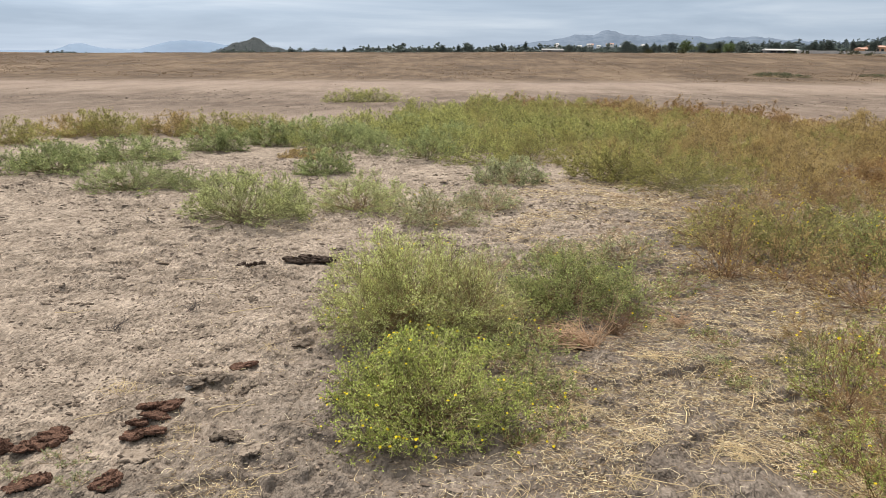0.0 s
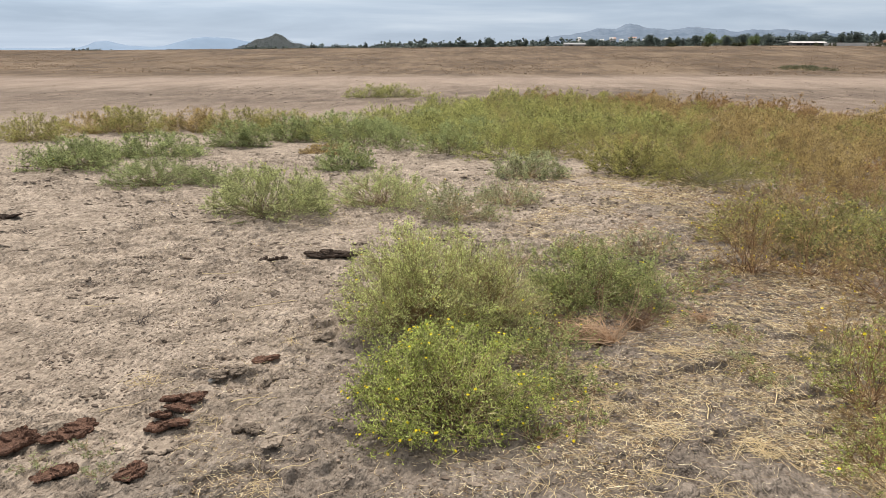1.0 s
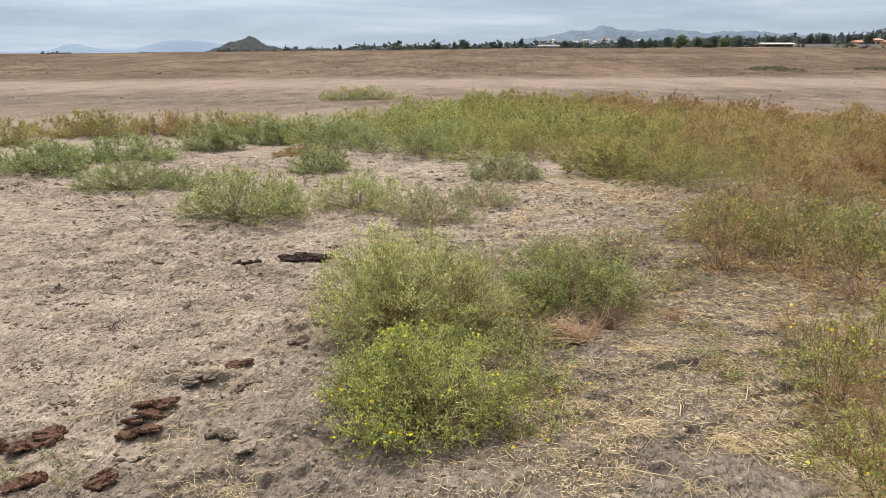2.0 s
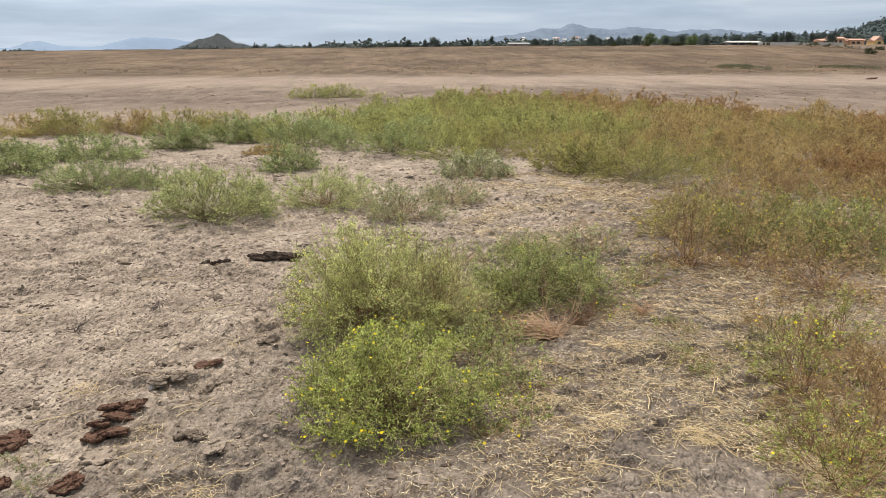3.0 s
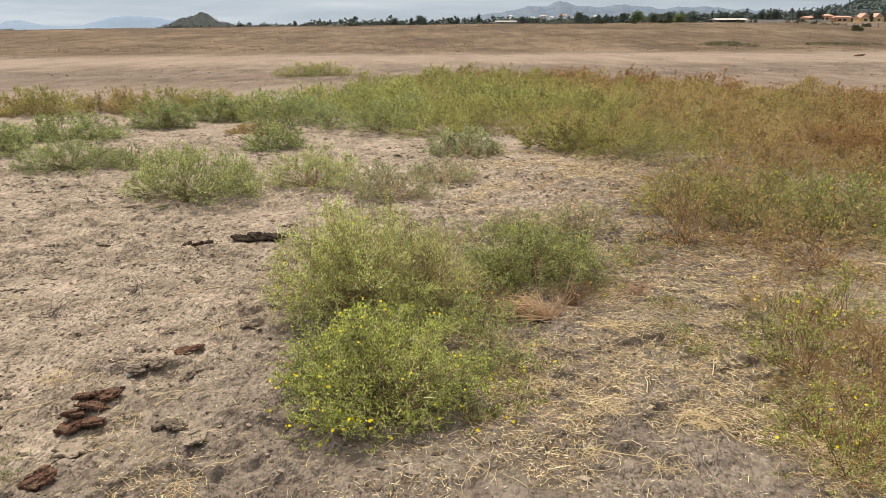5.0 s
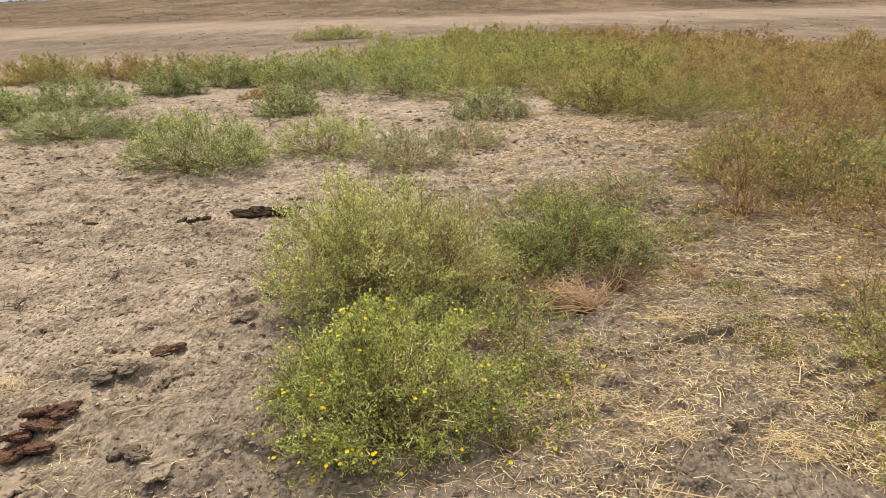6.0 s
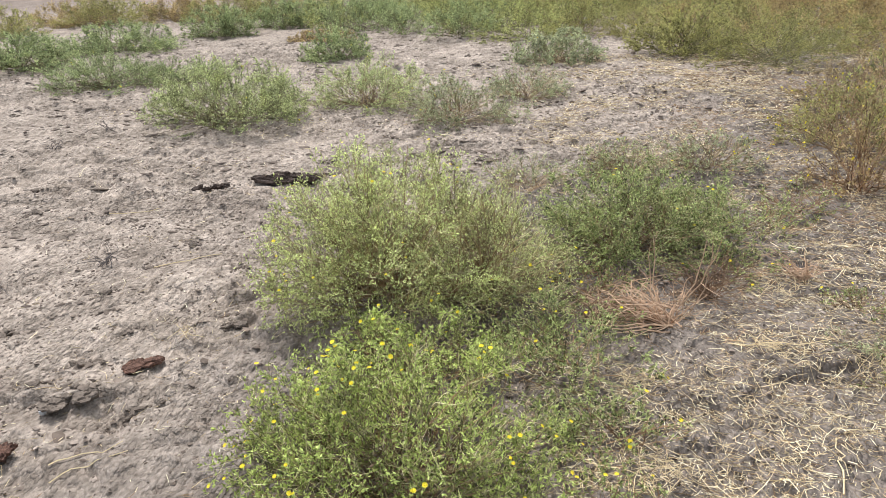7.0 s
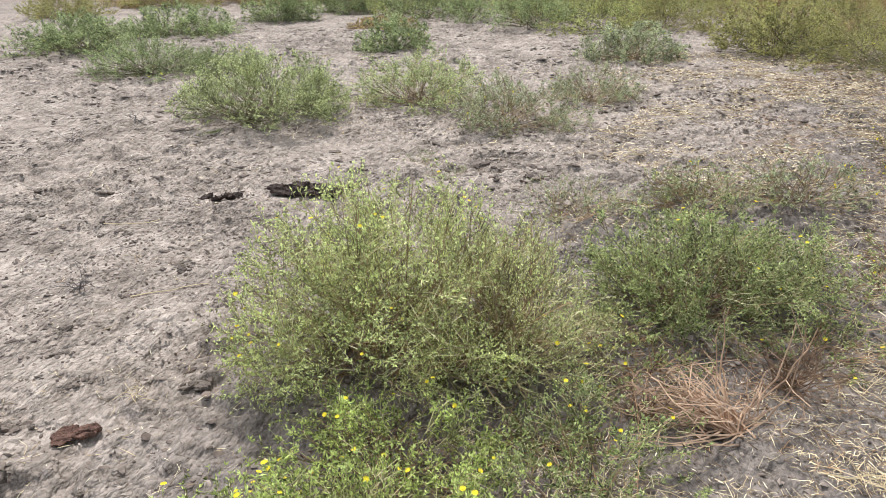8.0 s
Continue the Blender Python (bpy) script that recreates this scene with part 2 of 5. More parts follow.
TUFT = {t: leafy(t + "_young_leaves", [(0.0, b), (0.5, c), (1.0, d)], (0.75, 1.2), k, 0.42) for t, (a, b, c, d, k) in TONES.items()}
MAT_STEM = {
    "tan": leafy("tan_stems", [(0.0, (0.13, 0.083, 0.044)), (0.5, (0.29, 0.205, 0.110)), (1.0, (0.46, 0.36, 0.20))], translucent=0.0),
    "green": leafy("green_stems", [(0.0, (0.06, 0.055, 0.022)), (0.5, (0.15, 0.140, 0.055)), (1.0, (0.25, 0.22, 0.10))], translucent=0.0),
    "pale": leafy("young_twigs", [(0.0, (0.10, 0.070, 0.034)), (0.4, (0.27, 0.225, 0.105)), (0.75, (0.46, 0.40, 0.20)), (1.0, (0.66, 0.58, 0.33))], translucent=0.0),
    "red": leafy("red_stems", [(0.0, (0.11, 0.054, 0.027)), (0.5, (0.25, 0.145, 0.072)), (1.0, (0.40, 0.265, 0.140))], translucent=0.0),
}
MAT_WITHERED = leafy("withered_leaves", [(0.0, (0.060, 0.034, 0.020)), (0.5, (0.145, 0.085, 0.048)), (1.0, (0.27, 0.175, 0.10))], (0.7, 1.3), 12.0, 0.1)
MAT_PETAL = leafy("yellow_petals", [(0.0, (0.70, 0.52, 0.01)), (1.0, (0.85, 0.72, 0.03))], (0.9, 1.1), 5.0, 0.3)
# far leaves carry haze in their colour, lighter and bluer; the hazy copy more
MAT_TREE = leafy("tree_leaves", [(0.0, (0.042, 0.058, 0.056)), (0.5, (0.078, 0.102, 0.090)), (1.0, (0.122, 0.148, 0.122))], (0.7, 1.3), 0.05, 0.2)
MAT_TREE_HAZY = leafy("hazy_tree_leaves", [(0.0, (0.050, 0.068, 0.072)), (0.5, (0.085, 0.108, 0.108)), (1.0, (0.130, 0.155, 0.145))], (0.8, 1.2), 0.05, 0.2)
MAT_TREE_LIGHT = leafy("light_tree_leaves", [(0.0, (0.06, 0.085, 0.035)), (0.5, (0.12, 0.165, 0.065)), (1.0, (0.18, 0.22, 0.10))], (0.7, 1.3), 0.05, 0.2)
MAT_BARK = plain("bark", (0.05, 0.04, 0.03), (0.13, 0.10, 0.08), 3.0)
MAT_HILL = plain("scrub_hill", (0.012, 0.018, 0.021), (0.030, 0.036, 0.037), 0.055, 0.95, 0.3, 2.0)
MAT_WOODED = plain("wooded_hill", (0.020, 0.030, 0.030), (0.044, 0.060, 0.054), 0.05, 0.95, 0.5, 3.0)
# the air's haze is put into both ranges' base colours as blue
MAT_RANGE = plain("far_range_hazed", (0.076, 0.108, 0.158), (0.130, 0.163, 0.216), 0.014, 0.95, 0.2, 5.0)
MAT_RANGE_PALE = plain("farthest_range_hazed", (0.148, 0.206, 0.292), (0.168, 0.226, 0.312), 0.002, 0.95, 0.1, 5.0)
MAT_WHITE = plain("white_paint", (0.62, 0.62, 0.60), (0.78, 0.78, 0.76), 0.6, 0.7, 0.1)
MAT_ORANGE = plain("orange_render", (0.56, 0.33, 0.20), (0.66, 0.42, 0.27), 0.4, 0.8, 0.1)
MAT_YELLOW = plain("yellow_render", (0.60, 0.42, 0.20), (0.68, 0.50, 0.26), 0.4, 0.8, 0.1)
MAT_TILE = plain("roof_tiles", (0.36, 0.22, 0.17), (0.48, 0.30, 0.23), 0.8, 0.8, 0.2)
MAT_GREYWALL = plain("grey_wall", (0.36, 0.35, 0.34), (0.50, 0.48, 0.46), 0.3, 0.9, 0.1)
MAT_TIN = plain("weathered_tin", (0.17, 0.17, 0.17), (0.25, 0.25, 0.25), 0.6, 0.6, 0.1)
MAT_DARKOPEN = plain("dark_glass_and_bay_shade", (0.03, 0.03, 0.035), (0.06, 0.06, 0.065), 0.5, 0.3, 0.0)
MAT_POST = plain("dark_wood", (0.06, 0.05, 0.045), (0.13, 0.11, 0.10), 4.0)


# ---- mesh helpers ----
def tri_mesh(name, V, T, mat, smooth=False):
    """A mesh from arrays of vertices and triangles."""
    me = bpy.data.meshes.new(name)
    V, T = np.asarray(V, np.float32), np.asarray(T, np.int32)
    me.vertices.add(len(V))
    me.vertices.foreach_set("co", V.ravel())
    me.loops.add(T.size)
    me.loops.foreach_set("vertex_index", T.ravel())
    me.polygons.add(len(T))
    me.polygons.foreach_set("loop_start", np.arange(0, T.size, T.shape[1], dtype=np.int32))
    me.polygons.foreach_set("use_smooth", np.full(len(T), smooth))
    me.materials.append(mat)
    me.update(calc_edges=True)
    return me


def part_mesh(name, me, parent, label=""):
    ob = new(name, me)
    ob.parent = parent
    return tagged(ob, label) if label else ob


def part(name, bm, mat, parent, label=""):
    me = bpy.data.meshes.new(name)
    bm.to_mesh(me)
    bm.free()
    me.materials.append(mat)
    return part_mesh(name, me, parent, label)


def hash01(ix, iy, seed):
    h = (ix * 374761393 + iy * 668265263 + seed * 1442695041) & 0xFFFFFFFF
    h = ((h ^ (h >> 13)) * 1274126177) & 0xFFFFFFFF
    h = ((h ^ (h >> 16)) * 2246822519) & 0xFFFFFFFF
    return (h ^ (h >> 15)) / 4294967296.0


def vnoise(x, y, seed=0):
    """Smooth noise, 0 to 1."""
    xi, yi = np.floor(x).astype(np.int64), np.floor(y).astype(np.int64)
    u, v = x - xi, y - yi
    u, v = u * u * (3 - 2 * u), v * v * (3 - 2 * v)
    a = hash01(xi, yi, seed) * (1 - u) + hash01(xi + 1, yi, seed) * u
    b = hash01(xi, yi + 1, seed) * (1 - u) + hash01(xi + 1, yi + 1, seed) * u
    return a * (1 - v) + b * v


def fbm(x, y, octaves=4, seed=0, gain=0.5):
    """Octaves of noise, each turned against the last so that no grid shows."""
    total, amp, norm = 0.0, 1.0, 0.0
    for k in range(octaves):
        c, d = math.cos(0.6 + 0.9 * k), math.sin(0.6 + 0.9 * k)
        total = total + amp * vnoise((x * c - y * d) * 2 ** k + 17.3 * k, (x * d + y * c) * 2 ** k - 9.1 * k, seed + k)
        norm += amp
        amp *= gain
    return total / norm


def step(a, b, x):
    t = np.clip((x - a) / (b - a), 0, 1)
    return t * t * (3 - 2 * t)


def units(a):
    return a / np.maximum(np.linalg.norm(a, axis=-1, keepdims=True), 1e-9)


def tubes(P0, P1, r0, r1):
    """Three-sided tapered sticks from P0 to P1: vertices and triangles."""
    n = len(P0)
    d = units(P1 - P0)
    ref = np.where(np.abs(d[:, 2:3]) > 0.9, np.array([[1.0, 0, 0]]), np.array([[0, 0, 1.0]]))
    a = units(np.cross(d, ref))
    b = np.cross(d, a)
    r0, r1 = np.broadcast_to(r0, n)[:, None], np.broadcast_to(r1, n)[:, None]
    V = np.empty((n, 6, 3))
    for k in range(3):
        w = a * math.cos(k * 2.0944) + b * math.sin(k * 2.0944)
        V[:, k], V[:, 3 + k] = P0 + w * r0, P1 + w * r1
    pat = np.array([[0, 1, 4], [0, 4, 3], [1, 2, 5], [1, 5, 4], [2, 0, 3], [2, 3, 5]])
    T = (np.arange(n)[:, None, None] * 6 + pat[None]).reshape(-1, 3)
    return V.reshape(-1, 3), T


def pipe(pts, radii, sides=4):
    """One connected tapering stalk along the points."""
    pts = np.asarray(pts, float)
    d = units(np.gradient(pts, axis=0))
    ref = np.array([1.0, 0, 0]) if abs(d[0][2]) > 0.9 else np.array([0, 0, 1.0])
    a = units(np.cross(d, ref))
    b = np.cross(d, a)
    ang = np.arange(sides) * 2 * np.pi / sides
    V = (pts[:, None] + (a[:, None] * np.cos(ang)[None, :, None] + b[:, None] * np.sin(ang)[None, :, None]) * np.asarray(radii)[:, None, None]).reshape(-1, 3)
    T = []
    for i in range(len(pts) - 1):
        for k in range(sides):
            p, q = i * sides + k, i * sides + (k + 1) % sides
            T += [(p, q, q + sides), (p, q + sides, p + sides)]
    return V, np.array(T)


def blades(P, d, length, width, rng, fold=0.25):
    """Small folded lance-shaped leaves at P along d."""
    n = len(P)
    d = units(d)
    side = units(np.cross(d, rng.normal(size=(n, 3))))
    up = np.cross(side, d)
    L, W = np.broadcast_to(length, n)[:, None], np.broadcast_to(width, n)[:, None]
    V = np.empty((n, 4, 3))
    V[:, 0] = P
    V[:, 1] = P + d * L * 0.45 + side * W * 0.5 + up * W * fold
    V[:, 2] = P + d * L + up * L * 0.08
    V[:, 3] = P + d * L * 0.45 - side * W * 0.5 + up * W * fold
    T = (np.arange(n)[:, None, None] * 4 + np.array([[0, 1, 2], [0, 2, 3]])[None]).reshape(-1, 3)
    return V.reshape(-1, 3), T


def merge(*pairs):
    Vs, Ts, k = [], [], 0
    for V, T in pairs:
        Vs.append(V)
        Ts.append(T + k)
        k += len(V)
    return np.concatenate(Vs), np.concatenate(Ts)


# ---- ground ----
CREST_A = (-1.2, -0.63, -0.40, -0.10, 0.19, 0.47, 0.55, 0.63, 1.2)
CREST_E = (-0.0035, -0.0024, -0.0002, 0.0036, 0.0066, 0.0080, 0.0050, -0.0010, -0.0020)
BEYOND_E = (-0.0050, -0.0040, -0.0025, 0.0005, 0.0040, 0.0080, 0.0088, 0.0092, 0.0092)


def land(x, y):
    """Broad lie of the land: flat pan, a low rise, gentle country beyond."""
    x, y = np.asarray(x, float), np.asarray(y, float)
    a = x / np.maximum(y, 40.0)
    ce, be = np.interp(a, CREST_A, CREST_E), np.interp(a, CREST_A, BEYOND_E)
    rise = step(50, 118, y) * (1.55 + 118 * ce)
    z = rise + step(118, 420, y) * ((1.55 + np.minimum(y, 700.0) * be) - rise)
    return z + step(52, 90, y) * (1 - step(150, 300, y)) * 0.35 * (fbm(x / 14, y / 9, 3, 91) - 0.5)


def ground_z(x, y):
    """The soil's surface: trodden hollows, crust edges, clods."""
    x, y = np.asarray(x, float), np.asarray(y, float)
    r = np.hypot(x, y)
    near = 1 - step(9, 26, r)
    z = 0.05 * (fbm(x / 1.6, y / 1.6, 2, 5) - 0.5) * (1 - step(30, 60, r))
    wx, wy = x + 0.10 * vnoise(x / 0.15, y / 0.15, 11), y + 0.10 * vnoise(x / 0.15, y / 0.15, 12)
    patch = step(0.36, 0.62, fbm(x / 0.9, y / 0.9, 3, 21))
    crust = step(0.49, 0.53, fbm(wx / 0.34, wy / 0.19, 3, 31))
    pits = step(0.54, 0.68, fbm(wx / 0.17, wy / 0.13, 2, 35))
    clods = step(0.52, 0.64, fbm(wx / 0.075, wy / 0.06, 2, 38))
    grains = fbm(x / 0.11, y / 0.10, 2, 41) - 0.5
    crack = 1 - step(0.0, 0.10, np.abs(fbm(wx / 0.20, wy / 0.14, 2, 57) - 0.5))
    z = z + near * (0.025 * crust * (0.3 + 0.7 * patch) - 0.016 * pits * (0.4 + 0.6 * patch) + 0.015 * clods * (0.25 + 0.75 * patch) + 0.026 * grains - 0.011 * crack * (0.2 + 0.8 * patch))
    return z + land(x, y)


def build_ground():
    fine = np.radians(np.arange(-36, 36.01, 0.15))
    rest = np.radians(np.arange(40, 320.1, 4.0))
    ang = np.concatenate([fine, rest])
    rad = np.concatenate([0.25 * np.exp(np.arange(0, 30) * 0.07), 1.95 * np.exp(np.arange(1, 640) * 0.0029)])
    rad = np.concatenate([rad, rad[-1] * np.exp(np.arange(1, 175) * 0.0085)])
    last = rad[-1]
    rad = np.concatenate([rad, last * np.exp(np.linspace(0.02, math.log(4850 / last), 70))])
    A, R = np.meshgrid(ang, rad)
    X, Y = np.sin(A) * R + 0.1, np.cos(A) * R - 0.6
    Z = ground_z(X, Y)
    na, nr = len(ang), len(rad)
    V = np.stack([X, Y, Z], -1).reshape(-1, 3)
    i, j = np.meshgrid(np.arange(nr - 1), np.arange(na), indexing="ij")
    k = (j + 1) % na
    Q = np.stack([i * na + j, (i + 1) * na + j, (i + 1) * na + k, i * na + k], -1).reshape(-1, 4)
    V = np.vstack([V, [[0.1, -0.6, 0.0]]])
    ring = np.arange(na)
    c = len(V) - 1
    cap = np.stack([np.full(na, c), ring, (ring + 1) % na, (ring + 1) % na], -1)
    T = np.concatenate([Q[:, [0, 1, 2]], Q[:, [0, 2, 3]], cap[:, :3]])
    T = T[:, ::-1]
    ob = new("ground", tri_mesh("ground", V, T, MAT_SOIL, True))
    tagged(ob, "bare trodden grey-tan soil with crust, rising to dry grassland", "ground", kind="structure")


build_ground()


# ---- distance: ranges and hills ----
def ridge(name, label, prof_a, prof_e, dist, depth, mat, seed, rough=0.06, cols=160, grain=0.03):
    a = np.linspace(prof_a[0], prof_a[-1], cols)
    e = np.interp(a, prof_a, prof_e)
    rows = np.concatenate([np.linspace(0, 1, 14), np.linspace(1.15, 2, 6)])
    V = []
    for s in rows:
        d = dist + depth * (s - 1)
        top = e * dist + 1.55
        shape = math.sin(min(s, 2 - s) * math.pi / 2) ** 1.3
        bumpy = 1 + rough * (fbm(a / grain + s * 1.3, np.full(cols, s * 3.0), 4, seed) - 0.5) * 2
        V.append(np.stack([a * d, np.full(cols, d), -6 + (top + 6) * shape * bumpy], -1))
    V = np.concatenate(V)
    i, j = np.meshgrid(np.arange(len(rows) - 1), np.arange(cols - 1), indexing="ij")
    Q = np.stack([i * cols + j, i * cols + j + 1, (i + 1) * cols + j + 1, (i + 1) * cols + j], -1).reshape(-1, 4)
    ob = new(name, tri_mesh(name, V, np.concatenate([Q[:, [0, 1, 2]], Q[:, [0, 2, 3]]]), mat, True))
    return tagged(ob, label, "hill", kind="structure")


ridge("backdrop", "far mountains on the skyline, pale blue from painted haze", (-0.72, -0.56, -0.52, -0.507, -0.497, -0.480, -0.468, -0.45, -0.42, -0.405, -0.385, -0.365, -0.345, -0.32, -0.295, -0.27, -0.22, -0.18),
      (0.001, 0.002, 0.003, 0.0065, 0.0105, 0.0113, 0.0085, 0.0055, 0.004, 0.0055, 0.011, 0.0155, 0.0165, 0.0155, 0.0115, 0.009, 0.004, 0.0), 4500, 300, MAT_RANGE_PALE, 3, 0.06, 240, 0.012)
ridge("backdrop", "blue-grey mountains with painted haze and a stepped summit", (0.03, 0.084, 0.115, 0.13, 0.156, 0.178, 0.195, 0.212, 0.237, 0.262, 0.277, 0.30, 0.325, 0.36, 0.40, 0.50, 0.62),
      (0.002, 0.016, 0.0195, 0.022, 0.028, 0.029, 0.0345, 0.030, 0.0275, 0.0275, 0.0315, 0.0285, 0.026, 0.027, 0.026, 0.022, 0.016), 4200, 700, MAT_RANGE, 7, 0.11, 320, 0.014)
ridge("backdrop", "dark scrubby hill standing alone", (-0.345, -0.32, -0.305, -0.285, -0.272, -0.262, -0.256, -0.249, -0.238, -0.22, -0.204, -0.185, -0.16),
      (-0.002, 0.0, 0.005, 0.012, 0.0155, 0.0178, 0.0192, 0.0172, 0.0115, 0.0065, 0.0030, 0.001, -0.003), 2000, 260, MAT_HILL, 12, 0.20, 240, 0.010)
WOOD_A = (0.14, 0.20, 0.26, 0.33, 0.38, 0.42, 0.462, 0.50, 0.537, 0.562, 0.588, 0.605, 0.622, 0.66, 0.74, 0.9)
WOOD_E = (0.000, 0.005, 0.007, 0.0100, 0.0140, 0.017, 0.018, 0.019, 0.022, 0.027, 0.034, 0.039, 0.046, 0.056, 0.062, 0.055)
ridge("backdrop", "wooded dark hillside climbing out of view", WOOD_A,
      WOOD_E, 1000, 260, MAT_WOODED, 15, 0.08)


# ---- shrubs ----
def shrub_parts(seed, rx, ry, h, stems=60, branches=4, shoots=600, leaves=20000, leaf=(0.014, 0.0042), stem_r=0.0022, shoot=0.16, hollow=0.55, fine_wood=True, split=False, gaps=0.28):
    """A bushy weed: stems bow out from the root, fork into branchlets and these into leafy shoots, each ending in a tuft.
    Gives wood arrays, leaf arrays, tuft arrays, shoot tips and ways, and the main stems."""
    rng = np.random.default_rng(seed)
    axes = np.array([rx, ry, h])
    size = (rx + ry + h) / 3
    ph = rng.uniform(0, 6.28, 4)
    off = rng.uniform(0, 90)

    def hold(p, most=1.08):
        """Keep points above the soil and, softly, within a lumpy dome."""
        p[:, 2] = np.maximum(p[:, 2], 0.006)
        phi, ct = np.arctan2(p[:, 1] / ry, p[:, 0] / rx), p[:, 2] / h
        lump = 1 + 0.05 * np.sin(2 * phi + ph[0]) + 0.07 * np.sin(3 * phi + 4 * ct + ph[1]) + 0.06 * np.sin(5 * phi - 6 * ct + ph[2])
        q = np.linalg.norm(p / axes, axis=1) / (lump * most)
        return p / np.maximum(1.0, q ** 0.75)[:, None]

    phi, ct = rng.uniform(0, 2 * np.pi, stems), rng.uniform(0.03, 1, stems) ** 1.15
    st = np.sqrt(1 - ct ** 2)
    tip = hold(np.stack([st * np.cos(phi), st * np.sin(phi), ct], -1) * axes * rng.uniform(0.84, 1.08, (stems, 1)))
    base = np.stack([rng.normal(0, 0.15 * rx, stems), rng.normal(0, 0.15 * ry, stems), np.full(stems, -0.01)], -1)
    ctrl = base + (tip - base) * np.array([0.55, 0.55, 0.45]) + rng.normal(0, 0.12, (stems, 3)) * axes
    ctrl[:, 2] = np.maximum(ctrl[:, 2], 0.01)

    def bez(i, u):
        u = u[:, None]
        return (1 - u) ** 2 * base[i] + 2 * u * (1 - u) * ctrl[i] + u * u * tip[i]

    sticks, mains = [], []
    ids = np.arange(stems)
    grid = np.linspace(0, 1, 6 if fine_wood else 4)
    for a, b in zip(grid[:-1], grid[1:]):
        sticks.append((bez(ids, np.full(stems, a)), bez(ids, np.full(stems, b)), stem_r * (1.35 - 0.8 * a), stem_r * (1.35 - 0.8 * b)))
    if split:
        for i in range(stems):
            mains.append(pipe([sticks[0][0][i]] + [q[i] for _, q, _, _ in sticks], [sticks[0][2]] + [r1 for _, _, _, r1 in sticks], 3))
        sticks = []
    # branchlets, with gaps where the bush has not filled out
    nb = stems * branches
    bi = rng.integers(0, stems, nb)
    bs = 0.22 + 0.76 * rng.uniform(0, 1, nb) ** 0.75
    bo = bez(bi, bs)
    az = np.arctan2(bo[:, 1], bo[:, 0])
    full = fbm(np.cos(az) * 1.6 + off, np.sin(az) * 1.6 + 2.2 * bo[:, 2] / h + off, 3, seed % 97) > gaps
    bi, bs, bo = bi[full], bs[full], bo[full]
    nb = len(bo)
    run = units(2 * (1 - bs[:, None]) * (ctrl[bi] - base[bi]) + 2 * bs[:, None] * (tip[bi] - ctrl[bi]))
    bd = units(run * 0.8 + 0.62 * rng.normal(size=(nb, 3)) + units(bo / axes) * 0.25 + np.array([0, 0, 0.22]))
    bl = size * rng.uniform(0.16, 0.40, nb) * (1.2 - 0.45 * bs)
    be = hold(bo + bd * bl[:, None])
    bm_ = (bo + be) / 2 + rng.normal(0, 0.07, (nb, 3)) * bl[:, None]
    sticks.append((bo, bm_, stem_r * 0.62, stem_r * 0.5))
    sticks.append((bm_, be, stem_r * 0.5, stem_r * 0.36))
    # shoots on the branchlets
    sb, su = rng.integers(0, nb, shoots), rng.uniform(0.2, 1.0, shoots)[:, None]
    so = np.where(su < 0.5, bo[sb] + (bm_[sb] - bo[sb]) * su * 2, bm_[sb] + (be[sb] - bm_[sb]) * (su * 2 - 1))
    sd = units(bd[sb] * 0.75 + 0.6 * rng.normal(size=(shoots, 3)) + np.array([0, 0, 0.25]))
    sl = size * shoot * rng.uniform(0.35, 1.1, shoots) * np.where(rng.uniform(0, 1, shoots) < 0.06, 1.8, 1.0)
    se = hold(so + sd * sl[:, None], 1.14)
    if fine_wood:
        sticks.append((so, se, stem_r * 0.42, stem_r * 0.28))
    S = merge(*[tubes(*k) for k in sticks])
    # leaves along shoots and branchlets, fewer deep inside the bush
    n1, n2, nt = int(leaves * 0.56), int(leaves * 0.18), int(leaves * 0.26)
    k1, u1 = rng.integers(0, shoots, n1), rng.uniform(0, 1, n1)[:, None]
    k2, u2 = rng.integers(0, nb, n2), rng.uniform(0.3, 1, n2)[:, None]
    P = np.concatenate([so[k1] + (se[k1] - so[k1]) * u1, bm_[k2] + (be[k2] - bm_[k2]) * u2])
    D = units(np.concatenate([sd[k1], bd[k2]]) * 0.6 + 0.75 * rng.normal(size=P.shape))
    depth = np.linalg.norm(P / axes, axis=1)
    keep = rng.uniform(0, 1, len(P)) < np.clip((depth - hollow + 0.35) / 0.35, 0.12, 1)
    P, D = P[keep], D[keep]
    size_l = rng.uniform(0.6, 1.35, len(P))
    body = blades(P, D, leaf[0] * size_l, leaf[1] * size_l, rng)
    kt = rng.integers(0, shoots, nt)
    size_t = rng.uniform(0.5, 1.1, nt)
    tuft = blades(se[kt] - sd[kt] * leaf[0] * 0.3 * rng.uniform(0, 1, (nt, 1)), units(sd[kt] + 0.55 * rng.normal(size=(nt, 3))), leaf[0] * size_t, leaf[1] * 1.15 * size_t, rng)
    return S, body, tuft, se, sd, mains


